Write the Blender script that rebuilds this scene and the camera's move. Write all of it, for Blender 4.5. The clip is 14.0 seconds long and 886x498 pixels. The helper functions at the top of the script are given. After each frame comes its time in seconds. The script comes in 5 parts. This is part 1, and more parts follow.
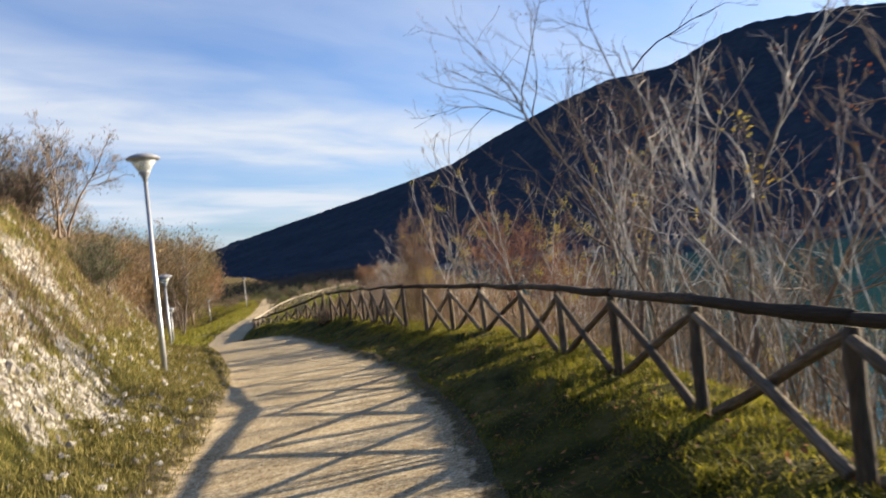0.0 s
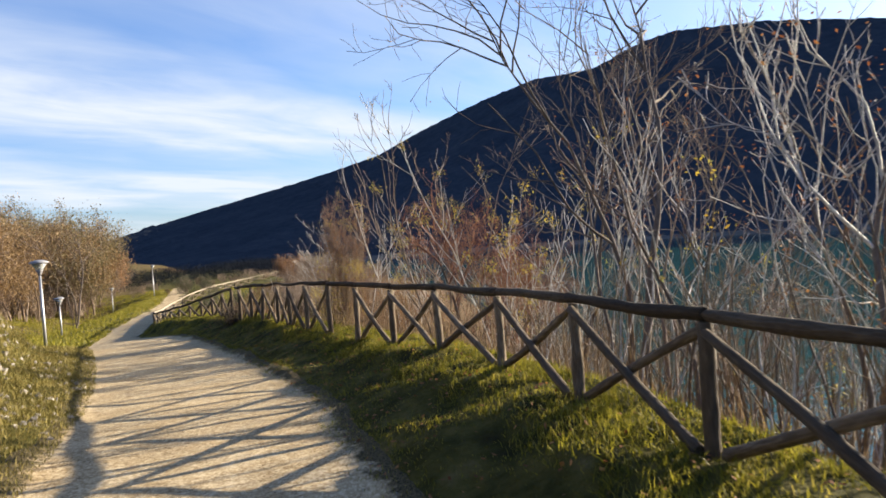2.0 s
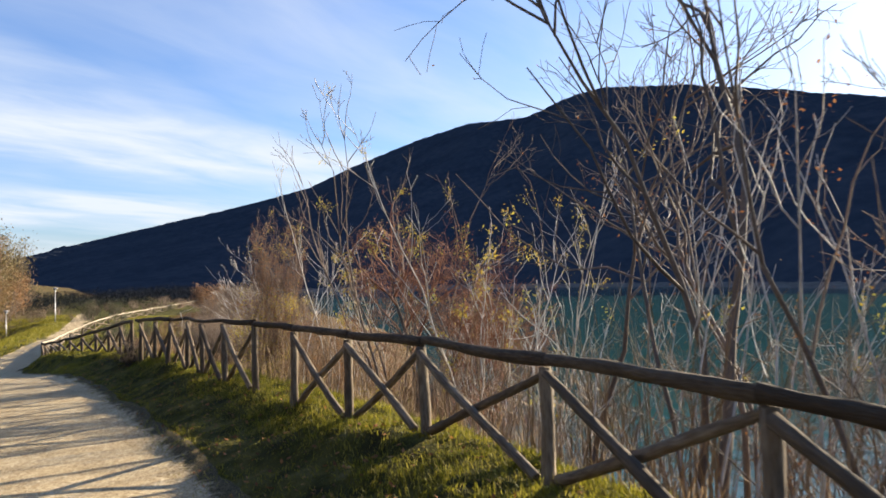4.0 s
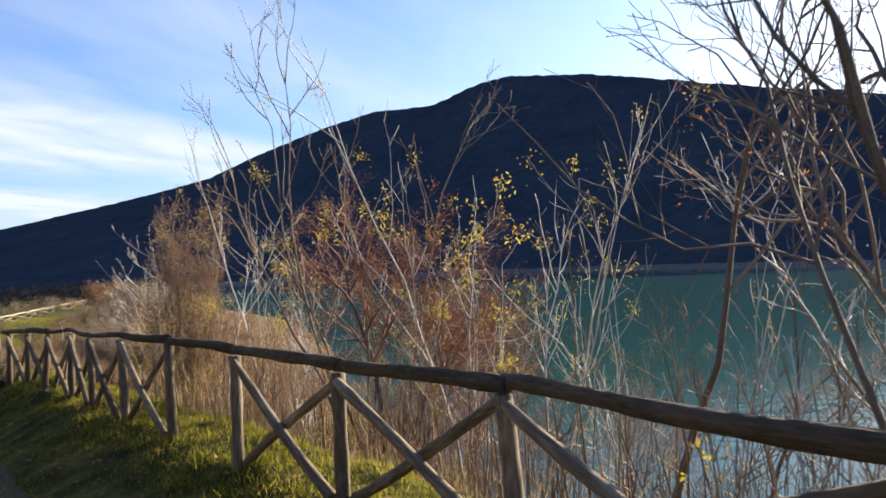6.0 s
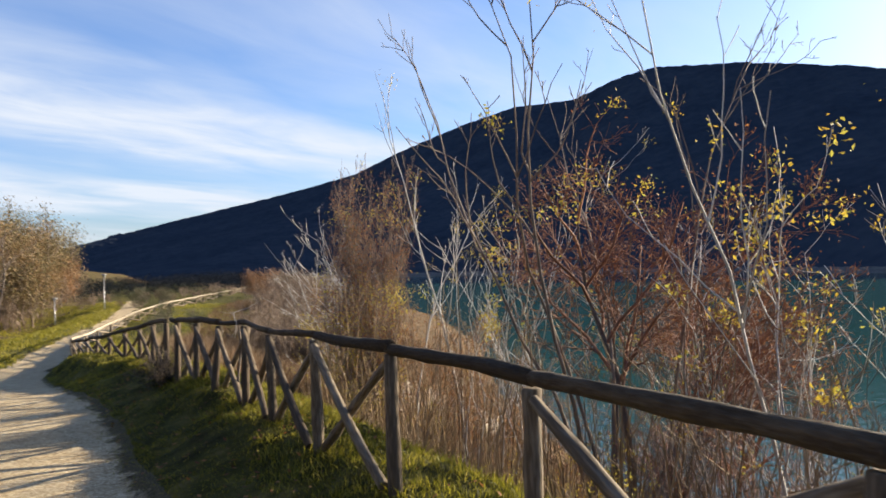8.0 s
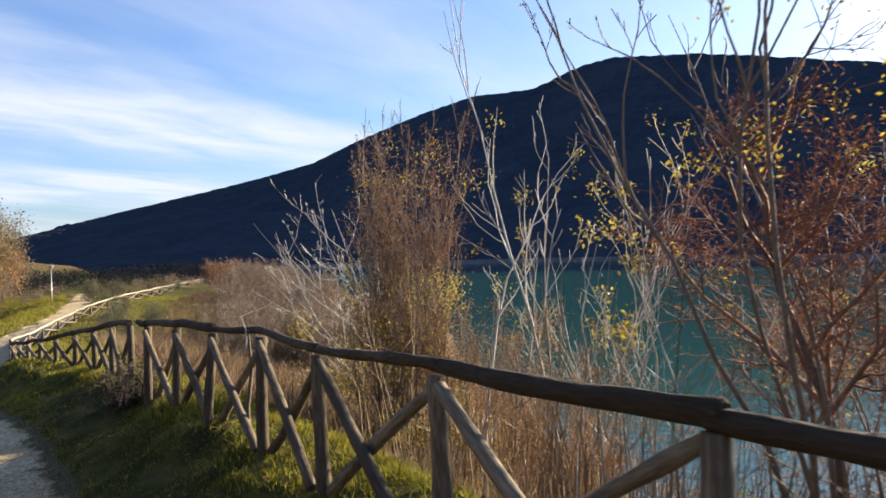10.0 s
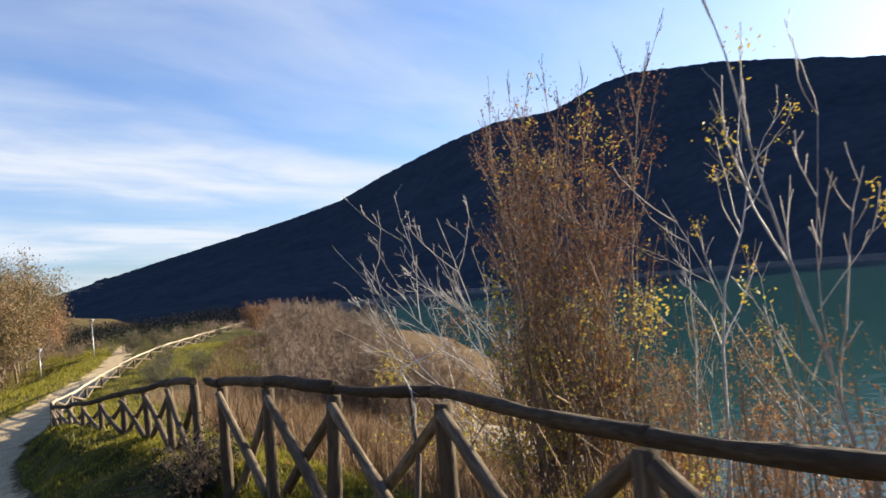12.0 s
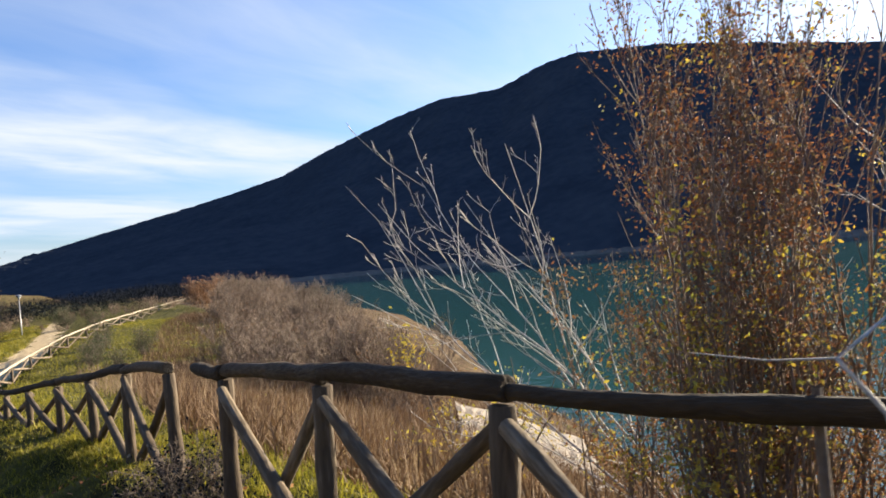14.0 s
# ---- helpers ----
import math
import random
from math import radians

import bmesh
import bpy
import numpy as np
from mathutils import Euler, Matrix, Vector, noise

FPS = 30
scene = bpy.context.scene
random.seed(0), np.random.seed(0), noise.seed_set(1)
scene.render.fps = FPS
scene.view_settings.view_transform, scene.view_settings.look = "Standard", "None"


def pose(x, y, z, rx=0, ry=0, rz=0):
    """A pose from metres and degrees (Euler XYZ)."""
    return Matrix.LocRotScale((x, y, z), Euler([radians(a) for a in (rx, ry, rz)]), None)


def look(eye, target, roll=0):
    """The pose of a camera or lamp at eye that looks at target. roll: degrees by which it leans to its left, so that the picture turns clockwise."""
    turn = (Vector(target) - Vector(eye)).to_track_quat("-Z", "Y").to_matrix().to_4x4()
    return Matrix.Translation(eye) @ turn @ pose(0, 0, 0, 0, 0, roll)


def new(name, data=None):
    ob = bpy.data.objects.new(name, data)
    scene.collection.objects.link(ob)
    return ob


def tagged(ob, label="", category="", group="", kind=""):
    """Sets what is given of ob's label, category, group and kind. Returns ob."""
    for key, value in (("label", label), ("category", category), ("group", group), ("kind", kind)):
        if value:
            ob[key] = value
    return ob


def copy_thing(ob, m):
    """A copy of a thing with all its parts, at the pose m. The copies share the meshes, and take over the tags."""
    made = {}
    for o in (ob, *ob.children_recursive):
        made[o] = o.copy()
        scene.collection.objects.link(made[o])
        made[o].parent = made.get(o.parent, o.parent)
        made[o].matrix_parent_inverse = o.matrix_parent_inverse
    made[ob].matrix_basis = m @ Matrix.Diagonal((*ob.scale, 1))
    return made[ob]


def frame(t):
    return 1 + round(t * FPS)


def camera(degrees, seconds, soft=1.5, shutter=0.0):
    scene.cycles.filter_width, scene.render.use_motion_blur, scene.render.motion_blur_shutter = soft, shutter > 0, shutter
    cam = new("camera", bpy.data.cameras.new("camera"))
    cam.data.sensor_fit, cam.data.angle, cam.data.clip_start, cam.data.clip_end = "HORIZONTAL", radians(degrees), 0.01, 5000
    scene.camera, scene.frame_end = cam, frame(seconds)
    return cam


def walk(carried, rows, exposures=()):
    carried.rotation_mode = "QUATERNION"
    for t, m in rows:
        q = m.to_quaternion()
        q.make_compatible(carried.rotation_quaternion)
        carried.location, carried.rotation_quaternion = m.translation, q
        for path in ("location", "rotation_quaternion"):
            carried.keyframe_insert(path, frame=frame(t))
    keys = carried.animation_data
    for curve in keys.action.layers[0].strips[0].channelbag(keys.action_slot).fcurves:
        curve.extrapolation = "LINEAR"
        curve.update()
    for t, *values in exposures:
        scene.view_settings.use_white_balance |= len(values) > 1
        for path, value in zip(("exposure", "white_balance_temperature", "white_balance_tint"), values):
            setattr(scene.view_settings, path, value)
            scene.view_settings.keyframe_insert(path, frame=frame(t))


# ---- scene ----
cam = camera(63.8, 14.0, soft=1.7, shutter=0.35)
PATH = [
    (0, (0.784, -1.498, 2.003), (0.732, 0.501, 2.014), -6.0),
    (0.5, (0.63, -0.717, 2.002), (0.477, 1.275, 1.909), -2.5),
    (1, (0.608, 0.091, 2.003), (0.581, 2.089, 1.939), -3.8),
    (1.5, (0.517, 0.945, 1.98), (0.644, 2.941, 1.934), -0.2),
    (2, (0.443, 1.61, 1.977), (0.605, 3.603, 1.95), -4.3),
    (2.5, (0.363, 2.379, 1.961), (0.572, 4.368, 1.969), 0.6),
    (2.7, (0.315, 2.601, 1.99), (0.623, 4.577, 1.973), 0.7),
    (4.8, (0.0, 5.854, 1.925), (0.393, 7.811, 2.039), -2.3),
    (5, (-0.031, 6.117, 1.967), (0.335, 8.081, 2.052), -4.0),
    (5.5, (-0.12, 6.829, 1.949), (0.374, 8.766, 2.019), -3.7),
    (6, (-0.236, 7.526, 1.968), (0.382, 9.428, 2.0), -2.7),
    (6.5, (-0.315, 8.193, 1.951), (0.394, 10.062, 1.996), -5.9),
    (7, (-0.548, 8.821, 1.96), (-0.083, 10.762, 2.081), -4.7),
    (7.5, (-0.672, 9.551, 1.917), (-0.354, 11.524, 2.009), -6.4),
    (8, (-0.878, 10.205, 1.883), (-0.634, 12.189, 1.918), -1.5),
    (8.2, (-0.995, 10.501, 1.864), (-0.632, 12.467, 1.906), 0.3),
    (10.3, (-1.861, 13.432, 1.804), (-1.489, 15.397, 1.803), -2.3),
    (10.5, (-1.936, 13.68, 1.796), (-1.545, 15.642, 1.809), -2.8),
    (11, (-2.158, 14.334, 1.812), (-1.875, 16.313, 1.839), -5.5),
    (11.5, (-2.391, 14.904, 1.777), (-2.154, 16.889, 1.82), -3.6),
    (12, (-2.559, 15.487, 1.741), (-2.279, 17.466, 1.83), -5.8),
    (12.5, (-2.776, 16.087, 1.711), (-2.502, 18.066, 1.796), -1.7),
    (13, (-2.895, 16.74, 1.667), (-2.548, 18.708, 1.761), -7.9),
    (13.4, (-3.097, 17.191, 1.655), (-2.954, 19.186, 1.701), -2.7),
    (13.5, (-3.144, 17.35, 1.634), (-2.878, 19.331, 1.7), -2.4),
    (14, (-3.304, 17.804, 1.597), (-2.875, 19.757, 1.608), -5.5),
]
walk(cam, [(t, look(e, a, r)) for t, e, a, r in PATH], [(0, 1.63), (1, 1.68), (2, 1.81), (5, 1.81), (6.3, 1.91), (7.2, 1.76), (8, 1.73), (10.4, 1.83), (12, 1.73), (13.2, 1.69), (14, 1.83)])

# ---------------------------------------------------------------- light
SUN_AZ, SUN_EL = 66.0, 16.5          # degrees: clockwise from +y, above the horizon
world = bpy.data.worlds.new("sky")
scene.world = world
world.use_nodes = True
wt = world.node_tree
wt.nodes.clear()


def wmath(op, a, b=None, clamp=False):
    n = wt.nodes.new("ShaderNodeMath")
    n.operation, n.use_clamp = op, clamp
    for i, v in enumerate((a, b)):
        if v is None:
            continue
        if isinstance(v, (int, float)):
            n.inputs[i].default_value = v
        else:
            wt.links.new(v, n.inputs[i])
    return n.outputs[0]


sky = wt.nodes.new("ShaderNodeTexSky")
sky.sky_type, sky.sun_disc = "NISHITA", False
sky.sun_elevation, sky.sun_rotation = radians(SUN_EL), radians(SUN_AZ)
sky.air_density, sky.dust_density, sky.ozone_density = 1.0, 1.2, 2.5
tc = wt.nodes.new("ShaderNodeTexCoord")
sep = wt.nodes.new("ShaderNodeSeparateXYZ")
wt.links.new(tc.outputs["Generated"], sep.inputs[0])
# the cloud layer is a flat sheet of long streaks seen in perspective
den = wmath("ADD", wmath("MAXIMUM", sep.outputs["Z"], 0.0), 0.10)
cx, cy = wmath("DIVIDE", sep.outputs["X"], den), wmath("DIVIDE", sep.outputs["Y"], den)
STREAK = radians(43)
cu = wmath("ADD", wmath("MULTIPLY", cx, math.cos(STREAK)), wmath("MULTIPLY", cy, math.sin(STREAK)))
cv = wmath("SUBTRACT", wmath("MULTIPLY", cy, math.cos(STREAK)), wmath("MULTIPLY", cx, math.sin(STREAK)))


def streak_noise(su, sv, scale, detail):
    comb = wt.nodes.new("ShaderNodeCombineXYZ")
    wt.links.new(wmath("MULTIPLY", cu, su), comb.inputs[0])
    wt.links.new(wmath("MULTIPLY", cv, sv), comb.inputs[1])
    n = wt.nodes.new("ShaderNodeTexNoise")
    n.inputs["Scale"].default_value, n.inputs["Detail"].default_value = scale, detail
    n.inputs["Roughness"].default_value, n.inputs["Distortion"].default_value = 0.55, 0.4
    wt.links.new(comb.outputs[0], n.inputs["Vector"])
    return n.outputs["Fac"]


soft_noise, fine_noise = streak_noise(0.5, 0.8, 0.9, 3), streak_noise(0.5, 1.1, 2.6, 8)
row = wmath("MULTIPLY", wmath("ADD", cv, wmath("MULTIPLY", wmath("SUBTRACT", soft_noise, 0.5), 1.5)), 0.125)
cr = wt.nodes.new("ShaderNodeValToRGB")
bands = [(0.0, 0.0), (0.12, 0.22), (0.19, 0.48), (0.27, 0.2), (0.33, 0.9), (0.41, 1.0), (0.455, 0.4), (0.49, 0.3), (0.55, 1.0), (0.63, 0.9), (0.69, 0.3), (0.80, 0.7), (1.0, 0.85)]
while len(cr.color_ramp.elements) < len(bands):
    cr.color_ramp.elements.new(0.5)
for el, (p, v) in zip(cr.color_ramp.elements, bands):
    el.position, el.color = p, (v, v, v, 1)
wt.links.new(row, cr.inputs[0])
toward = wt.nodes.new("ShaderNodeVectorMath")
toward.operation = "DOT_PRODUCT"
wt.links.new(tc.outputs["Generated"], toward.inputs[0])
toward.inputs[1].default_value = (math.sin(radians(SUN_AZ)) * math.cos(radians(SUN_EL)), math.cos(radians(SUN_AZ)) * math.cos(radians(SUN_EL)), math.sin(radians(SUN_EL)))
glow = wmath("POWER", wmath("MAXIMUM", toward.outputs["Value"], 0.0), 9.0)
cover = wmath("MULTIPLY", cr.outputs[0], wmath("MULTIPLY_ADD", fine_noise, 1.9), True)
cover.node.inputs[1].links[0].from_node.inputs[2].default_value = -0.12
cover = wmath("ADD", cover, wmath("MULTIPLY", glow, 0.9), True)
tint = wt.nodes.new("ShaderNodeMixRGB")
tint.blend_type = "MULTIPLY"
tint.inputs[0].default_value, tint.inputs[2].default_value = 1.0, (0.73, 0.95, 1.32, 1)
wt.links.new(sky.outputs[0], tint.inputs[1])
white = wt.nodes.new("ShaderNodeMixRGB")
white.blend_type = "ADD"
white.inputs[0].default_value, white.inputs[1].default_value = 1.0, (4.6, 4.9, 5.4, 1)
wt.links.new(wmath("MULTIPLY", glow, 2.8), white.inputs[2])
cloud = wt.nodes.new("ShaderNodeMixRGB")
wt.links.new(wmath("MULTIPLY", cover, 0.92), cloud.inputs[0])
wt.links.new(tint.outputs[0], cloud.inputs[1])
wt.links.new(white.outputs[0], cloud.inputs[2])
bg = wt.nodes.new("ShaderNodeBackground")
bg.inputs["Strength"].default_value = 0.056
wt.links.new(cloud.outputs[0], bg.inputs[0])
wo = wt.nodes.new("ShaderNodeOutputWorld")
wt.links.new(bg.outputs[0], wo.inputs[0])

sun_data = bpy.data.lights.new("sun", "SUN")
sun_data.energy, sun_data.angle, sun_data.color = 5.0, radians(0.55), (1.0, 0.86, 0.66)
sun = new("sun", sun_data)
sa, se = radians(SUN_AZ), radians(SUN_EL)
SUN_WAY = Vector((math.sin(sa) * math.cos(se), math.cos(sa) * math.cos(se), math.sin(se)))
sun.matrix_world = look(SUN_WAY * 50, (0, 0, 0))

# ---------------------------------------------------------------- materials


def material(name, colors, scale=4.0, rough=0.85, bump=0.3, bump_scale=None, fine=6.0, stretch=(1, 1, 1), random=0.0, island=0.0, spec=0.3):
    """Noise-mixed colours at two scales with relief. random: value spread by object, island: by loose piece."""
    m = bpy.data.materials.new(name)
    m.use_nodes = True
    nt = m.node_tree
    b = nt.nodes["Principled BSDF"]
    b.inputs["Roughness"].default_value = rough
    b.inputs["Specular IOR Level"].default_value = spec
    co = nt.nodes.new("ShaderNodeTexCoord")
    mp = nt.nodes.new("ShaderNodeMapping")
    mp.inputs["Scale"].default_value = stretch
    nt.links.new(co.outputs["Object"], mp.inputs[0])
    n1 = nt.nodes.new("ShaderNodeTexNoise")
    n1.inputs["Scale"].default_value, n1.inputs["Detail"].default_value = scale, 5
    n2 = nt.nodes.new("ShaderNodeTexNoise")
    n2.inputs["Scale"].default_value, n2.inputs["Detail"].default_value = scale * fine, 4
    for n in (n1, n2):
        nt.links.new(mp.outputs[0], n.inputs["Vector"])
    mix = nt.nodes.new("ShaderNodeMath")
    mix.operation = "MULTIPLY_ADD"
    mix.inputs[1].default_value = 0.5
    half = nt.nodes.new("ShaderNodeMath")
    half.operation, half.inputs[1].default_value = "MULTIPLY", 0.5
    nt.links.new(n1.outputs["Fac"], half.inputs[0])
    nt.links.new(n2.outputs["Fac"], mix.inputs[0])
    nt.links.new(half.outputs[0], mix.inputs[2])
    fac = mix.outputs[0]
    if random or island:
        if random:
            src = nt.nodes.new("ShaderNodeObjectInfo").outputs["Random"]
        else:
            src = nt.nodes.new("ShaderNodeNewGeometry").outputs["Random Per Island"]
        off = nt.nodes.new("ShaderNodeMath")
        off.operation, off.inputs[1].default_value, off.inputs[2].default_value = "MULTIPLY_ADD", random or island, -(random or island) / 2
        nt.links.new(src, off.inputs[0])
        add = nt.nodes.new("ShaderNodeMath")
        add.operation = "ADD"
        nt.links.new(fac, add.inputs[0])
        nt.links.new(off.outputs[0], add.inputs[1])
        fac = add.outputs[0]
    ramp = nt.nodes.new("ShaderNodeValToRGB")
    els = ramp.color_ramp.elements
    k = len(colors)
    lo, hi = (0.32, 0.68) if not (random or island) else (0.15, 0.85)
    while len(els) < k:
        els.new(0.5)
    for i, c in enumerate(colors):
        els[i].position = lo + (hi - lo) * i / max(1, k - 1)
        els[i].color = (*c, 1)
    nt.links.new(fac, ramp.inputs[0])
    nt.links.new(ramp.outputs[0], b.inputs["Base Color"])
    if bump:
        bp = nt.nodes.new("ShaderNodeBump")
        bp.inputs["Strength"].default_value, bp.inputs["Distance"].default_value = bump, bump_scale or 0.02
        nt.links.new(mix.outputs[0], bp.inputs["Height"])
        nt.links.new(bp.outputs[0], b.inputs["Normal"])
    return m


def leafy(m, amount):
    """Lets some light through thin leaves."""
    nt = m.node_tree
    b = nt.nodes["Principled BSDF"]
    col = b.inputs["Base Color"].links[0].from_socket
    tr = nt.nodes.new("ShaderNodeBsdfTranslucent")
    nt.links.new(col, tr.inputs[0])
    mx = nt.nodes.new("ShaderNodeMixShader")
    mx.inputs[0].default_value = amount
    out = nt.nodes["Material Output"]
    nt.links.new(b.outputs[0], mx.inputs[1])
    nt.links.new(tr.outputs[0], mx.inputs[2])
    nt.links.new(mx.outputs[0], out.inputs[0])
    return m


def gravel_material():
    """Small stones in pale beige dust: cells of random tone, larger stains, relief."""
    m = bpy.data.materials.new("gravel")
    m.use_nodes = True
    nt = m.node_tree
    b = nt.nodes["Principled BSDF"]
    b.inputs["Roughness"].default_value, b.inputs["Specular IOR Level"].default_value = 0.95, 0.15
    co = nt.nodes.new("ShaderNodeTexCoord").outputs["Object"]
    cells = []
    for scale in (38.0, 95.0):
        v = nt.nodes.new("ShaderNodeTexVoronoi")
        v.inputs["Scale"].default_value = scale
        nt.links.new(co, v.inputs["Vector"])
        cells.append(v)
    big = nt.nodes.new("ShaderNodeTexNoise")
    big.inputs["Scale"].default_value, big.inputs["Detail"].default_value = 1.7, 6
    nt.links.new(co, big.inputs["Vector"])
    sep = nt.nodes.new("ShaderNodeSeparateColor")
    nt.links.new(cells[0].outputs["Color"], sep.inputs[0])
    sep2 = nt.nodes.new("ShaderNodeSeparateColor")
    nt.links.new(cells[1].outputs["Color"], sep2.inputs[0])
    mean = nt.nodes.new("ShaderNodeMath")
    mean.operation, mean.inputs[1].default_value = "MULTIPLY_ADD", 0.45
    half = nt.nodes.new("ShaderNodeMath")
    half.operation, half.inputs[1].default_value = "MULTIPLY", 0.35
    nt.links.new(sep2.outputs[0], half.inputs[0])
    nt.links.new(sep.outputs[0], mean.inputs[0])
    nt.links.new(half.outputs[0], mean.inputs[2])
    tone = nt.nodes.new("ShaderNodeMath")
    tone.operation, tone.inputs[1].default_value = "MULTIPLY_ADD", 0.6
    nt.links.new(big.outputs["Fac"], tone.inputs[0])
    nt.links.new(mean.outputs[0], tone.inputs[2])
    r = nt.nodes.new("ShaderNodeValToRGB")
    stops = [(0.30, (0.11, 0.075, 0.038)), (0.52, (0.30, 0.22, 0.118)), (0.78, (0.42, 0.325, 0.19)), (1.0, (0.60, 0.50, 0.33))]
    while len(r.color_ramp.elements) < 4:
        r.color_ramp.elements.new(0.5)
    for e, (p, c) in zip(r.color_ramp.elements, stops):
        e.position, e.color = p, (*c, 1)
    nt.links.new(tone.outputs[0], r.inputs[0])
    # towards the edges the gravel breaks up into soil and trodden grass
    ed = nt.nodes.new("ShaderNodeAttribute")
    ed.attribute_name = "edge"
    nz = nt.nodes.new("ShaderNodeTexNoise")
    nz.inputs["Scale"].default_value, nz.inputs["Detail"].default_value, nz.inputs["Roughness"].default_value = 5.0, 8, 0.7
    nt.links.new(co, nz.inputs["Vector"])
    sm = nt.nodes.new("ShaderNodeMath")
    sm.operation, sm.inputs[1].default_value = "MULTIPLY_ADD", 1.6
    nt.links.new(nz.outputs["Fac"], sm.inputs[0])
    nt.links.new(ed.outputs["Fac"], sm.inputs[2])
    mr = nt.nodes.new("ShaderNodeMapRange")
    mr.inputs[1].default_value, mr.inputs[2].default_value = 0.68, 0.92
    nt.links.new(sm.outputs[0], mr.inputs[0])
    soil = nt.nodes.new("ShaderNodeValToRGB")
    for e, (p, c) in zip(soil.color_ramp.elements, ((0.3, (0.030, 0.025, 0.009)), (0.7, (0.13, 0.10, 0.05)))):
        e.position, e.color = p, (*c, 1)
    nt.links.new(sep2.outputs[0], soil.inputs[0])
    mx = nt.nodes.new("ShaderNodeMixRGB")
    nt.links.new(mr.outputs[0], mx.inputs[0])
    nt.links.new(soil.outputs[0], mx.inputs[1])
    nt.links.new(r.outputs[0], mx.inputs[2])
    nt.links.new(mx.outputs[0], b.inputs["Base Color"])
    bp = nt.nodes.new("ShaderNodeBump")
    bp.inputs["Strength"].default_value, bp.inputs["Distance"].default_value = 0.55, 0.012
    nt.links.new(mean.outputs[0], bp.inputs["Height"])
    nt.links.new(bp.outputs[0], b.inputs["Normal"])
    return m


M_GRAVEL = gravel_material()
M_LOG = material("weathered_log", [(0.030, 0.021, 0.013), (0.105, 0.077, 0.050), (0.30, 0.245, 0.175)], 16, 0.9, 0.9, 0.012, 4, (1, 1, 0.13), random=0.25)
# dark bark of the near rails, deepened further for their shaded side
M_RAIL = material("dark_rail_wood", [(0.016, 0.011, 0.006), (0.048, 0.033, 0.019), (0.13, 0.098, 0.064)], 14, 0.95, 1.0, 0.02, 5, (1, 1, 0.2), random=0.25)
# same wood for the far rails, sunlight on their tops put into the colour
M_LOG_SUNLIT = material("sunlit_log", [(0.16, 0.13, 0.09), (0.32, 0.27, 0.20), (0.50, 0.45, 0.35)], 12, 0.9, 0.5, 0.012, 4, (1, 1, 0.13), random=0.25)
M_SHOOT = material("brown_shoot", [(0.10, 0.06, 0.028), (0.22, 0.14, 0.072), (0.36, 0.25, 0.14)], 3, 0.8, 0, island=0.6)
M_BARK_PALE = material("pale_bark", [(0.15, 0.13, 0.11), (0.38, 0.355, 0.32), (0.66, 0.63, 0.58)], 5, 0.75, 0.3, 0.01, 8, island=0.35)
M_BARK_DARK = material("dark_bark", [(0.05, 0.038, 0.03), (0.11, 0.085, 0.068), (0.19, 0.155, 0.125)], 6, 0.85, 0.4, 0.01, 8, island=0.3)
M_BARK_RED = material("reddish_twig", [(0.10, 0.042, 0.025), (0.21, 0.095, 0.055), (0.33, 0.18, 0.11)], 5, 0.8, 0.2, 0.01, 8, island=0.4)
M_LEAF_BROWN = leafy(material("dead_leaf", [(0.12, 0.042, 0.016), (0.28, 0.112, 0.036), (0.42, 0.21, 0.07)], 3, 0.7, 0, island=0.6), 0.3)
M_LEAF_RED = leafy(material("red_brown_leaf", [(0.075, 0.030, 0.016), (0.18, 0.075, 0.036), (0.30, 0.145, 0.065)], 3, 0.7, 0, island=0.6), 0.3)
M_LEAF_YELLOW = leafy(material("yellow_leaf", [(0.30, 0.20, 0.03), (0.48, 0.36, 0.05), (0.36, 0.36, 0.07)], 3, 0.6, 0, island=0.6), 0.4)
M_LEAF_GREEN = leafy(material("evergreen_leaf", [(0.035, 0.05, 0.02), (0.07, 0.09, 0.04), (0.12, 0.12, 0.07)], 3, 0.7, 0, island=0.5), 0.2)
# near-black: shade tone for the hill foot's belt, own colour of the bramble
M_SHADE_BRAMBLE = material("shade_and_bramble_leaf", [(0.010, 0.012, 0.016), (0.017, 0.020, 0.025), (0.026, 0.029, 0.034)], 3, 1.0, 0, island=0.6, spec=0.0)
M_GRASS = leafy(material("grass_blade", [(0.045, 0.050, 0.007), (0.13, 0.125, 0.014), (0.28, 0.25, 0.027), (0.42, 0.33, 0.085)], 1.9, 0.6, 0, island=0.4), 0.52)
M_STRAW = leafy(material("dry_straw", [(0.13, 0.085, 0.045), (0.24, 0.165, 0.095), (0.36, 0.27, 0.165)], 1.2, 0.75, 0, island=0.5), 0.38)
M_OLIVE = leafy(material("bank_grass", [(0.07, 0.06, 0.012), (0.15, 0.125, 0.025), (0.24, 0.19, 0.05), (0.33, 0.26, 0.10)], 0.9, 0.7, 0, island=0.5), 0.2)
M_RUST = leafy(material("rust_grass", [(0.085, 0.045, 0.022), (0.155, 0.09, 0.046), (0.23, 0.155, 0.085)], 1.2, 0.75, 0, island=0.5), 0.2)
M_ROCK = material("limestone", [(0.17, 0.15, 0.125), (0.33, 0.30, 0.255), (0.54, 0.51, 0.45)], 3, 0.9, 0.6, 0.04, 8, random=0.4)
M_METAL = material("galvanised_steel", [(0.36, 0.37, 0.38), (0.46, 0.47, 0.48)], 6, 0.45, 0.1, 0.003, 8)
M_METAL.node_tree.nodes["Principled BSDF"].inputs["Metallic"].default_value = 0.7
M_CAP = material("grey_lamp_cap", [(0.20, 0.20, 0.21), (0.28, 0.28, 0.29)], 6, 0.5, 0.1, 0.003, 8)
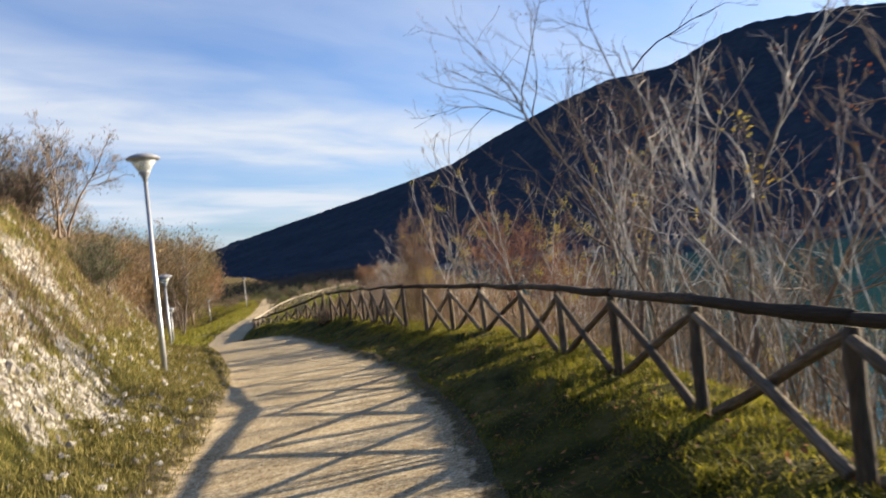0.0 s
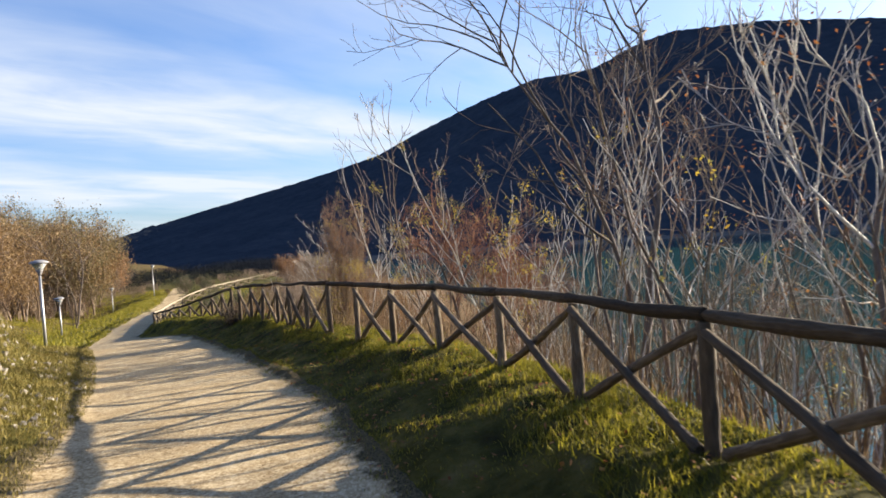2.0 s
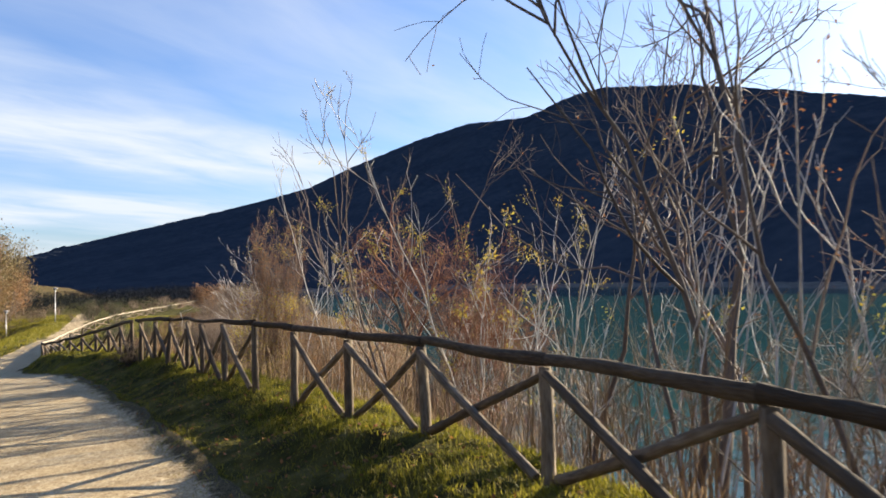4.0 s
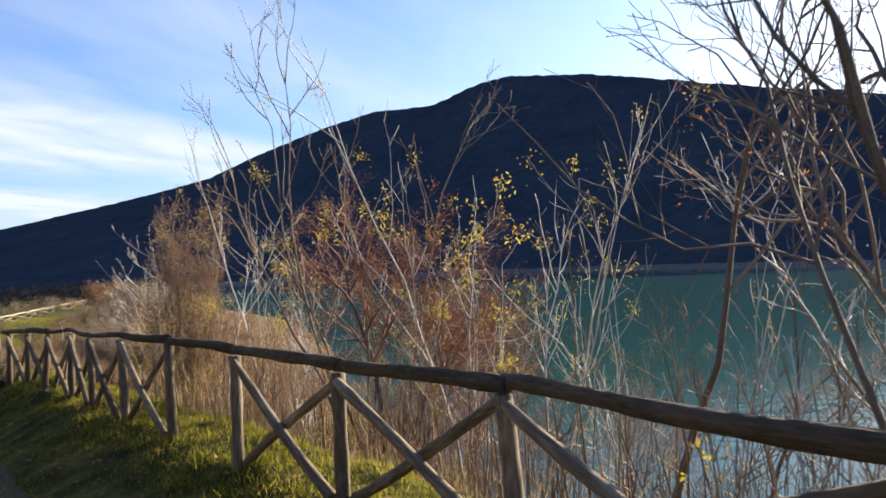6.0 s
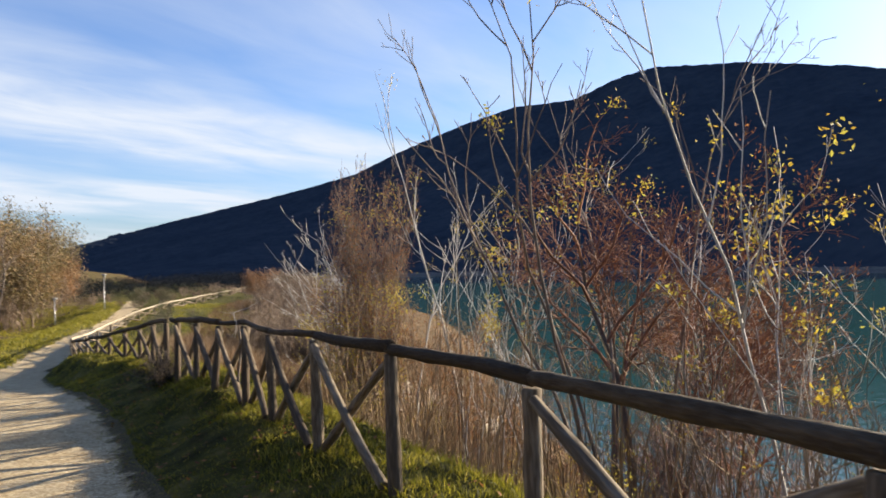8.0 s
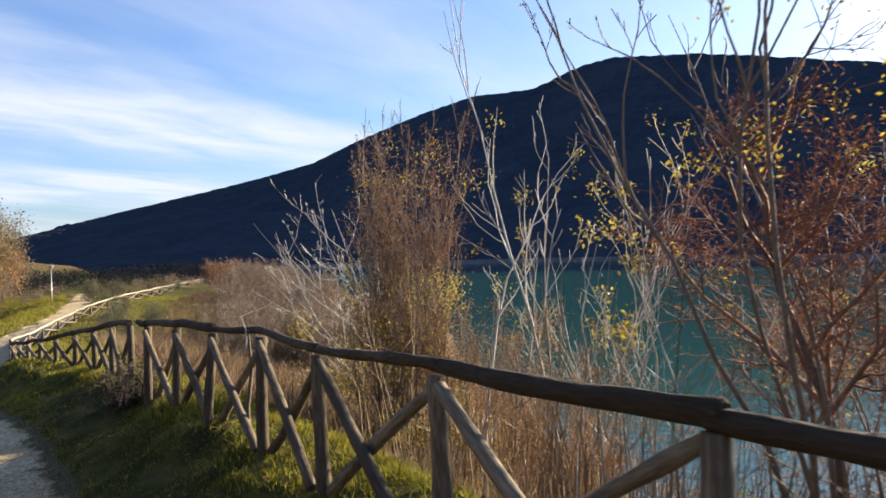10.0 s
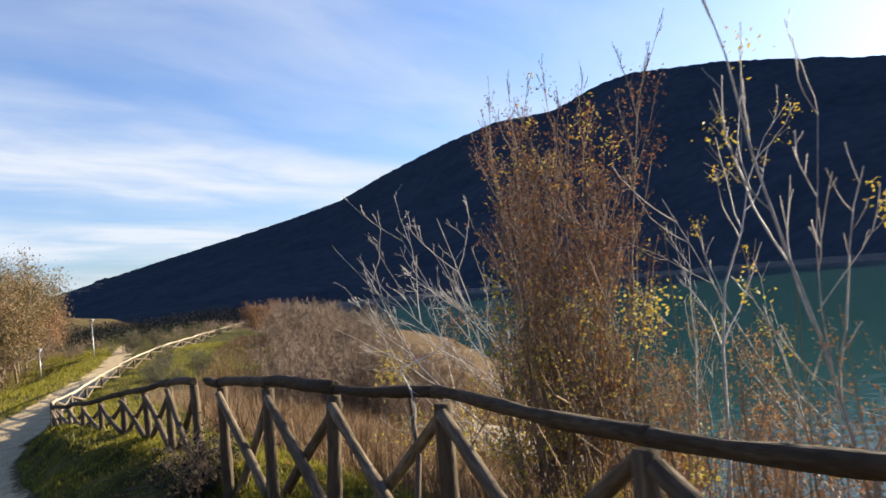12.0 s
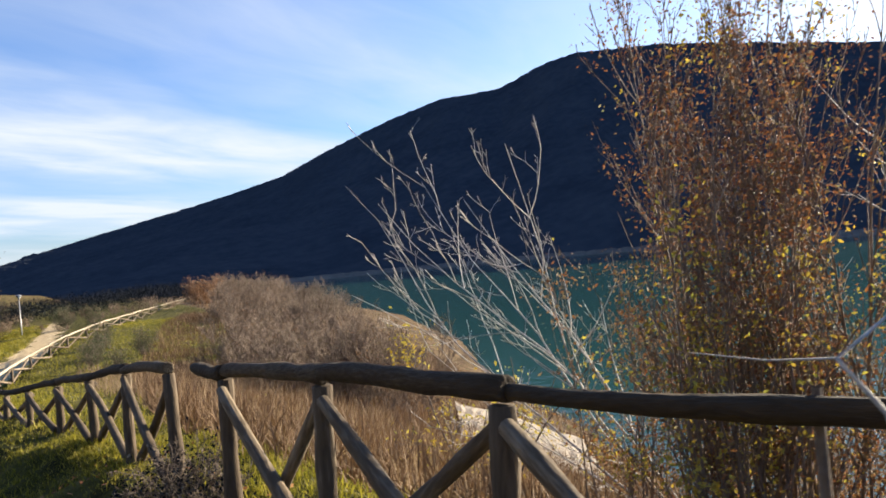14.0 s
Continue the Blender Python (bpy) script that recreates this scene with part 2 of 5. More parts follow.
M_CONCRETE = material("old_concrete", [(0.10, 0.08, 0.062), (0.19, 0.16, 0.128), (0.28, 0.245, 0.20)], 1.2, 0.9, 0.5, 0.02, 10)


def clear_glass():
    m = bpy.data.materials.new("lamp_glass")
    m.use_nodes = True
    b = m.node_tree.nodes["Principled BSDF"]
    b.inputs["Base Color"].default_value = (0.9, 0.92, 0.92, 1)
    b.inputs["Roughness"].default_value = 0.25
    b.inputs["Transmission Weight"].default_value = 0.75
    b.inputs["IOR"].default_value = 1.2
    return m


M_LEAF_TAN = leafy(material("tan_leaf", [(0.14, 0.085, 0.035), (0.24, 0.155, 0.07), (0.33, 0.23, 0.12)], 3, 0.7, 0, island=0.6), 0.3)
M_LEAF_RUST = leafy(material("rust_leaf", [(0.17, 0.085, 0.04), (0.29, 0.155, 0.075), (0.38, 0.23, 0.12)], 3, 0.7, 0, island=0.6), 0.25)
M_LEAF_OLIVE = leafy(material("olive_leaf", [(0.08, 0.064, 0.026), (0.15, 0.118, 0.05), (0.23, 0.18, 0.085)], 3, 0.7, 0, island=0.6), 0.25)
M_BARK_GREY = material("grey_brown_twig", [(0.085, 0.058, 0.042), (0.165, 0.12, 0.088), (0.27, 0.21, 0.16)], 5, 0.8, 0.2, 0.01, 8, island=0.4)
M_GLASS = clear_glass()


def ground_material():
    """Grass, bare earth, pale rubble and dry scrub, mixed by the sheet's own zones."""
    m = bpy.data.materials.new("ground")
    m.use_nodes = True
    nt = m.node_tree
    b = nt.nodes["Principled BSDF"]
    b.inputs["Roughness"].default_value, b.inputs["Specular IOR Level"].default_value = 0.95, 0.1
    co = nt.nodes.new("ShaderNodeTexCoord").outputs["Object"]

    def noise_ramp(scale, stops, detail=6):
        n = nt.nodes.new("ShaderNodeTexNoise")
        n.inputs["Scale"].default_value, n.inputs["Detail"].default_value = scale, detail
        n.inputs["Roughness"].default_value = 0.6
        nt.links.new(co, n.inputs["Vector"])
        r = nt.nodes.new("ShaderNodeValToRGB")
        while len(r.color_ramp.elements) < len(stops):
            r.color_ramp.elements.new(0.5)
        for i, (p, c) in enumerate(stops):
            r.color_ramp.elements[i].position, r.color_ramp.elements[i].color = p, (*c, 1)
        nt.links.new(n.outputs["Fac"], r.inputs[0])
        return n.outputs["Fac"], r.outputs[0]

    fg, grass = noise_ramp(2.2, [(0.3, (0.024, 0.022, 0.007)), (0.45, (0.058, 0.056, 0.012)), (0.58, (0.115, 0.102, 0.025)), (0.72, (0.19, 0.15, 0.06))], 9)
    fr, rock = noise_ramp(15.0, [(0.34, (0.07, 0.055, 0.038)), (0.47, (0.20, 0.175, 0.14)), (0.60, (0.54, 0.51, 0.45))], 10)
    fd, dry = noise_ramp(1.4, [(0.3, (0.055, 0.034, 0.018)), (0.5, (0.105, 0.068, 0.038)), (0.7, (0.165, 0.115, 0.07))], 9)
    fb, big = noise_ramp(2.8, [(0.35, (0, 0, 0)), (0.65, (1, 1, 1))], 7)
    last = grass
    for zone, colour in (("dry", dry), ("rock", rock)):
        at = nt.nodes.new("ShaderNodeAttribute")
        at.attribute_name = zone
        s = nt.nodes.new("ShaderNodeMath")
        s.operation = "ADD"
        nt.links.new(at.outputs["Fac"], s.inputs[0])
        nt.links.new(fb, s.inputs[1])
        r = nt.nodes.new("ShaderNodeMapRange")
        r.inputs[1].default_value, r.inputs[2].default_value = 0.92, 1.08
        nt.links.new(s.outputs[0], r.inputs[0])
        mx = nt.nodes.new("ShaderNodeMixRGB")
        nt.links.new(r.outputs[0], mx.inputs[0])
        nt.links.new(last, mx.inputs[1])
        nt.links.new(colour, mx.inputs[2])
        last = mx.outputs[0]
    nt.links.new(last, b.inputs["Base Color"])
    bp = nt.nodes.new("ShaderNodeBump")
    bp.inputs["Strength"].default_value, bp.inputs["Distance"].default_value = 1.0, 0.12
    nt.links.new(fr, bp.inputs["Height"])
    nt.links.new(bp.outputs[0], b.inputs["Normal"])
    return m


M_GROUND = ground_material()
M_SHORE = material("bare_shore", [(0.045, 0.040, 0.034), (0.085, 0.076, 0.064), (0.125, 0.115, 0.10)], 0.3, 0.95, 0.3, 0.3, 6)
# forest colour lightened and blued to carry the haze of distance
M_HAZY_FOREST = material("hazy_far_forest", [(0.028, 0.034, 0.045), (0.038, 0.046, 0.058), (0.052, 0.058, 0.068)], 0.02, 1.0, 0.25, 5.0, 6, spec=0.0)


def water_material():
    m = bpy.data.materials.new("lake_water")
    m.use_nodes = True
    nt = m.node_tree
    b = nt.nodes["Principled BSDF"]
    b.inputs["Base Color"].default_value = (0.016, 0.060, 0.054, 1)
    b.inputs["Roughness"].default_value, b.inputs["IOR"].default_value = 0.12, 1.33
    co = nt.nodes.new("ShaderNodeTexCoord")
    n = nt.nodes.new("ShaderNodeTexNoise")
    n.inputs["Scale"].default_value, n.inputs["Detail"].default_value = 1.3, 5
    nt.links.new(co.outputs["Object"], n.inputs["Vector"])
    bp = nt.nodes.new("ShaderNodeBump")
    bp.inputs["Strength"].default_value, bp.inputs["Distance"].default_value = 0.55, 0.06
    nt.links.new(n.outputs["Fac"], bp.inputs["Height"])
    nt.links.new(bp.outputs[0], b.inputs["Normal"])
    return m


M_WATER = water_material()

# ---------------------------------------------------------------- mesh helpers


def mesh_object(name, verts, faces, mat, parent=None, label="", smooth=False):
    me = bpy.data.meshes.new(name)
    me.from_pydata([tuple(v) for v in verts] if not isinstance(verts, np.ndarray) else verts.tolist(), [], faces if isinstance(faces, list) else faces.tolist())
    me.materials.append(mat)
    if smooth:
        me.polygons.foreach_set("use_smooth", [True] * len(me.polygons))
    me.update()
    ob = new(name, me)
    if parent is not None:
        ob.parent = parent
    if label:
        tagged(ob, label)
    return ob


def thing(name, place, label, category, group="", kind=""):
    ob = new(name)
    ob.matrix_basis = place if isinstance(place, Matrix) else Matrix.Translation(place)
    return tagged(ob, label, category, group, kind)


def tube(V, F, pts, radii, sides=5, cap=True, rough=0.0, rng=None):
    """Adds a tapered tube along pts to the lists V and F."""
    pts = np.asarray(pts, float)
    n = len(pts)
    tan = np.gradient(pts, axis=0)
    tan /= np.linalg.norm(tan, axis=1)[:, None] + 1e-9
    ref = np.array((0.31, 0.87, 0.38)) if abs(tan[0] @ (0.31, 0.87, 0.38)) < 0.9 else np.array((0.9, -0.3, 0.3))
    u = np.cross(tan, ref)
    u /= np.linalg.norm(u, axis=1)[:, None]
    w = np.cross(tan, u)
    ang = np.arange(sides) * (2 * math.pi / sides)
    ring = np.cos(ang)[None, :, None] * u[:, None, :] + np.sin(ang)[None, :, None] * w[:, None, :]
    r = np.asarray(radii, float)[:, None, None]
    if rough and rng is not None:
        r = r * (1 + rough * rng.standard_normal((n, sides, 1)))
    base = len(V)
    V.extend((pts[:, None, :] + ring * r).reshape(-1, 3).tolist())
    for i in range(n - 1):
        a, c = base + i * sides, base + (i + 1) * sides
        for j in range(sides):
            k = (j + 1) % sides
            F.append((a + j, a + k, c + k, c + j))
    if cap:
        F.append(tuple(base + j for j in range(sides))[::-1])
        F.append(tuple(base + (n - 1) * sides + j for j in range(sides)))


# ---------------------------------------------------------------- plan of the place
CENTRE = np.array([(1.3, -40), (1.2, -15), (0.75, -8), (0.25, -2), (-0.35, 4), (-0.85, 6.5), (-1.5, 9), (-2.15, 11.3), (-3.15, 14.2), (-4.0, 16.4), (-4.95, 18.8),
                   (-6.1, 21.5), (-7.5, 24.6), (-9.9, 30.5), (-12.3, 37.5), (-15.1, 47), (-18.1, 60), (-21, 74), (-25.5, 92), (-30, 110), (-38, 140), (-60, 220)])
PATH_Z = ([-40, 8, 10, 13, 17, 20, 24, 28, 33.6, 40, 50, 65, 80, 110, 220], [0.2, 0.2, 0.15, 0.0, -0.14, -0.24, -0.42, -0.82, -1.38, -1.8, -2.1, -2.4, -2.6, -2.5, -3])
HALF = 1.2
LAKE = -6.0
POSTS = [(2.75, -3.2), (2.76, -1.4), (2.72, 0.3), (2.61, 1.97), (2.40, 3.65), (2.17, 5.43), (1.88, 7.15), (1.56, 8.95), (1.02, 10.58), (0.47, 11.92), (-0.10, 13.40), (-0.67, 14.86), (-1.235, 16.18),
         (-1.75, 17.48), (-2.18, 18.74), (-2.69, 19.94), (-3.21, 20.99), (-3.70, 21.90), (-4.20, 23.15), (-4.75, 24.45), (-5.4, 25.8), (-6.1, 27.1), (-6.85, 28.4),
         (-7.6, 29.7), (-8.3, 31.0), (-9.0, 32.3), (-9.65, 33.6), (-10.3, 35.2), (-10.9, 37.0), (-11.4, 39.5), (-12.0, 42.5), (-12.6, 46.0), (-13.0, 49.5), (-13.3, 53.0), (-13.4, 56.5),
         (-13.4, 60.0), (-13.9, 66), (-14.5, 73), (-15.3, 80), (-16.0, 88), (-16.1, 99), (-16, 111)]
RAIL_Z = ([-5, 3.8, 5.46, 7.15, 8.95, 10.58, 11.92, 13.4, 14.86, 16.18, 17.48, 18.74, 19.94, 20.99, 21.9, 23.15, 24.45, 27.1, 30, 33.6, 40, 46, 60, 88, 111],
          [1.52, 1.48, 1.46, 1.44, 1.39, 1.385, 1.355, 1.34, 1.335, 1.305, 1.245, 1.235, 1.155, 1.115, 1.065, 0.98, 0.86, 0.50, 0.09, -0.32, -0.65, -0.66, -0.35, -0.9, -1.0])
FX, FY = np.array([p[0] for p in POSTS]), np.array([p[1] for p in POSTS])


def lateral(x, y):
    """Distance from the path's centre line (right positive) and the y along it."""
    best = np.full(x.shape, 1e9)
    sign, along = np.ones(x.shape), np.zeros(x.shape)
    for (ax, ay), (bx, by) in zip(CENTRE[:-1], CENTRE[1:]):
        dx, dy = bx - ax, by - ay
        t = np.clip(((x - ax) * dx + (y - ay) * dy) / (dx * dx + dy * dy), 0, 1)
        px, py = ax + t * dx, ay + t * dy
        dist = np.hypot(x - px, y - py)
        near = dist < best
        best = np.where(near, dist, best)
        sign = np.where(near, np.where((x - ax) * dy - (y - ay) * dx > 0, 1, -1), sign)
        along = np.where(near, py, along)
    return best * sign, along


def smooth(a, b, v):
    t = np.clip((v - a) / (b - a), 0, 1)
    return t * t * (3 - 2 * t)


def wobble(x, y, f, seed=0.0):
    """Cheap smooth noise, about -1 to 1."""
    s = seed * 7.3
    return (np.sin(x * f + 1.3 * np.sin(y * f * 0.9 + s) + s) + np.sin(y * f * 1.13 + 1.7 * np.sin(x * f * 0.77 - s) + 2.1 * s)
            + 0.5 * np.sin((x + y) * f * 2.3 + s) + 0.5 * np.sin((x - y) * f * 2.7 - 1.7 * s)) / 3.0


def height(x, y):
    """The ground's height."""
    x, y = np.asarray(x, float), np.asarray(y, float)
    d, s = lateral(x, y)
    zp = np.interp(s, *PATH_Z)
    half = np.interp(s, [21, 27, 33, 42, 60], [HALF, 0.7, 0.5, 0.55, 0.85])
    fence_d = np.interp(s, [0, 5.5, 12, 18.7, 24.5, 34, 46, 60, 90, 111], [2.55, 2.72, 2.72, 2.5, 2.4, 2.2, 2.2, 4.0, 9.0, 13.0])
    rise = np.interp(s, [0, 12, 20, 24, 27, 30, 34, 40, 46, 60, 88, 111, 150], [0.47, 0.41, 0.50, 0.44, 0.60, 0.72, 0.72, 0.7, 0.85, 1.45, 1.1, 0.85, 0.4])
    brow = np.where(s < 34, np.interp(s, [4, 10, 22, 28], [HALF + 1.08, 2.6, 2.45, 1.45]), (half + 0.75) * np.interp(s, [34, 50], [1, 0]) + fence_d * np.interp(s, [34, 50], [0, 1]))
    # right: a raised verge up to the fence, then the slope to the lake
    dv = d + 0.24 * wobble(x, y, 1.5, 11) + 0.09 * wobble(x, y, 3.7, 12)
    z = zp + rise * (0.08 * smooth(half - 0.05, half + 0.3, d) + 0.80 * np.clip((dv - half - 0.12) / np.maximum(brow - half - 0.12, 0.3), 0, 1) ** 1.15 + 0.12 * smooth(half + 0.8, fence_d + 0.1, d))
    z = z + 0.06 * wobble(x, y, 2.6, 13) * smooth(half + 0.1, half + 0.5, d) * (1 - smooth(fence_d - 0.3, fence_d + 0.1, d))
    e = np.maximum(d - fence_d - 0.55, 0)
    wide = np.interp(s, [-40, 0, 14, 24, 40, 70, 100, 130, 200], [11, 10, 10, 13, 19, 25, 28, 26, 30])
    flat = np.interp(s, [-40, 18, 30, 45, 200], [1.0, 1.0, 1.4, 1.9, 2.0])
    drop = (zp + rise - LAKE + 0.0)
    z = np.where(d > 0, z - drop * np.minimum(np.power(e / wide, flat), 1) - 0.25 * np.maximum(e - wide, 0), z)
    # left: ditch edge, foot, then the cut bank, which ends past the lamp
    l = np.maximum(-d - HALF - 0.25, 0)
    k = 1 - smooth(19.6, 24.5, s + 0.35 * wobble(x, y, 0.9, 3))
    bank = 0.32 * np.minimum(l, 1.2) + 1.42 * np.clip(l - 1.2, 0, 2.25) + 0.16 * np.maximum(l - 3.4, 0)
    gentle = 0.12 * np.minimum(l, 6) + 0.2 * np.clip(l - 6, 0, 40)
    gentle = gentle - np.interp(s, [23, 27, 44, 88, 98, 112], [0, 1.0, 1.7, 2.9, 2.0, 1.2]) * smooth(0.3, 9.0, l) * (1 - 0.6 * smooth(12, 28, l))
    lumps = 0.26 * smooth(1.2, 3, l) * k * wobble(x, y, 1.7, 1)
    z = np.where(d < 0, zp + k * bank + (1 - k) * gentle + lumps, z)
    z = np.where(d < 0, np.minimum(z, zp + 14), z)
    z = z - 16 * smooth(235, 300, y) * smooth(-300, -170, x)
    z = np.maximum(z, LAKE - 6)
    near = np.exp(-((np.abs(d) / 60) ** 2))
    off = smooth(HALF - 0.1, HALF + 0.6, np.where(d < 0, -d - 0.25, d + HALF - half))
    z = z + near * off * (0.035 * wobble(x, y, 3.1) + 0.02 * wobble(x, y, 7.7, 2)) + (1 - off) * 0.012 * wobble(x, y, 2.1, 5)
    return z - 0.03 * (1 - smooth(HALF - 0.25, HALF + 0.02, np.where(d < 0, -d - 0.25, d + HALF - half)))


def outcrop(x, y):
    """Where bare limestone breaks through the bank, 0 to 1."""
    x, y = np.asarray(x, float), np.asarray(y, float)
    out = np.zeros(x.shape)
    for cx, cy, r in ((-4.7, 7.0, 0.75), (-3.9, 5.4, 0.5), (-5.6, 9.3, 0.5), (-9.6, 20.3, 1.1), (-7.6, 15.6, 0.4), (-3.5, 6.4, 0.4), (-4.3, 3.6, 0.6)):
        out = np.maximum(out, np.exp(-((x - cx) ** 2 + (y - cy) ** 2) / (1.7 * r * r)))
    rag = 0.5 + 0.5 * wobble(x, y, 3.4, 15) + 0.35 * wobble(x, y, 8.3, 16)
    return out * np.clip(rag + 0.25, 0, 1)


def at(x, y):
    return float(height(np.array([x]), np.array([y]))[0])


def spacing(stops):
    """Grid lines: fine near the walk, coarser outwards."""
    out = []
    for (a, b, n) in stops:
        out.extend(np.linspace(a, b, n, endpoint=False).tolist())
    out.append(stops[-1][1])
    return np.array(out)


gx = spacing([(-3000, -300, 10), (-300, -60, 16), (-60, -20, 30), (-20, -9, 44), (-9, 5, 120), (5, 16, 40), (16, 60, 24), (60, 300, 10), (300, 3000, 8)])
gy = spacing([(-3000, -200, 8), (-200, -30, 12), (-30, -4, 40), (-4, 30, 260), (30, 60, 90), (60, 130, 70), (130, 300, 20), (300, 3000, 10)])
GX, GY = np.meshgrid(gx, gy)
GZ = height(GX.ravel(), GY.ravel())
nx, ny = len(gx), len(gy)
idx = np.arange(nx * ny).reshape(ny, nx)
quads = np.stack([idx[:-1, :-1], idx[:-1, 1:], idx[1:, 1:], idx[1:, :-1]], -1).reshape(-1, 4)
ground = mesh_object("ground", np.column_stack([GX.ravel(), GY.ravel(), GZ]), quads, M_GROUND, smooth=True)
tagged(ground, "grassy hillside with pale rubble falling to the lake", "ground", kind="structure")
gd, gs = lateral(GX.ravel(), GY.ravel())
gl = -gd - HALF - 0.25
gk = 1 - smooth(18, 26, gs)
rock_zone = 0.55 * outcrop(GX.ravel(), GY.ravel()) + 0.30 * smooth(0.3, 1.0, gl) * (1 - smooth(2.6, 3.4, gl)) * gk + 0.25 * smooth(-0.05, 0.15, gl) * (1 - smooth(0.4, 0.8, gl)) * gk
rock_zone = rock_zone + 0.15 * smooth(LAKE - 0.2, LAKE + 0.1, GZ) * (1 - smooth(LAKE + 0.3, LAKE + 0.9, GZ)) * (gd > 0)
dry_zone = 0.62 * smooth(0, 1.4, gd - np.interp(gs, [22, 30, 60], [3.2, 6.5, 12])) + 0.5 * smooth(3.2, 5.0, gl)
for zone, vals in (("rock", rock_zone), ("dry", dry_zone)):
    a = ground.data.attributes.new(zone, "FLOAT", "POINT")
    a.data.foreach_set("value", np.asarray(vals, np.float32))

# the path: a strip of pale gravel with ragged edges
ps = np.concatenate([np.arange(-14, 36, 0.18), np.arange(36, 118, 0.8)])
cxs, cys = np.interp(ps, CENTRE[:, 1], CENTRE[:, 0]), ps
kernel = np.ones(15) / 15
cxs = np.convolve(np.pad(cxs, 7, mode="edge"), kernel, "valid")
tx, ty = np.gradient(cxs), np.gradient(cys)
tl = np.hypot(tx, ty)
nxs, nys = ty / tl, -tx / tl
cols = np.concatenate([[-1.22, -1.14], np.linspace(-1.06, 1.06, 23), [1.14, 1.22]])
rng = np.random.default_rng(5)
edge_r = HALF + np.interp(cys, [4, 9, 21, 27, 33, 42, 60], [-0.09, 0.06, 0.0, -0.5, -0.7, -0.65, -0.35]) + 0.06 * wobble(cxs, cys, 1.3, 4) + 0.015 * wobble(cxs, cys, 6.0, 6)
edge_l = HALF + 0.26 + 0.07 * wobble(cxs, cys, 1.1, 8) + 0.05 * wobble(cxs, cys, 6.1, 9)
PV = []
for c in cols:
    off = np.where(c > 0, edge_r, edge_l) * c
    px, py = cxs + nxs * off, cys + nys * off
    lip = -0.05 if abs(c) > 1.2 else 0.018
    PV.append(np.column_stack([px, py, height(px, py) + lip + 0.03 * (1 - smooth(HALF - 0.25, HALF + 0.02, np.where(off < 0, -off - 0.25, off))) * 0.6 + 0.006 * wobble(px, py, 5.0, 2)]))
PV = np.stack(PV, 1)
pi = np.arange(len(ps) * len(cols)).reshape(len(ps), len(cols))
pq = np.stack([pi[:-1, :-1], pi[:-1, 1:], pi[1:, 1:], pi[1:, :-1]], -1).reshape(-1, 4)
path_ob = mesh_object("path", PV.reshape(-1, 3), pq, M_GRAVEL, smooth=True)
edge_at = np.stack([np.where(c > 0, edge_r, edge_l) * (1 - abs(c)) / 0.42 for c in cols], 1)
edge_attr = path_ob.data.attributes.new("edge", "FLOAT", "POINT")
edge_attr.data.foreach_set("value", np.clip(edge_at, -1, 3).ravel().astype(np.float32))
tagged(path_ob, "pale beige gravel footpath with ragged grassy edges", "path", kind="structure")

# the lake
lake = mesh_object("water", [(-400, -600, LAKE), (1800, -600, LAKE), (1800, 2200, LAKE), (-400, 2200, LAKE)], [(0, 1, 2, 3)], M_WATER)
tagged(lake, "calm dark teal lake water under the hill", "lake", kind="structure")


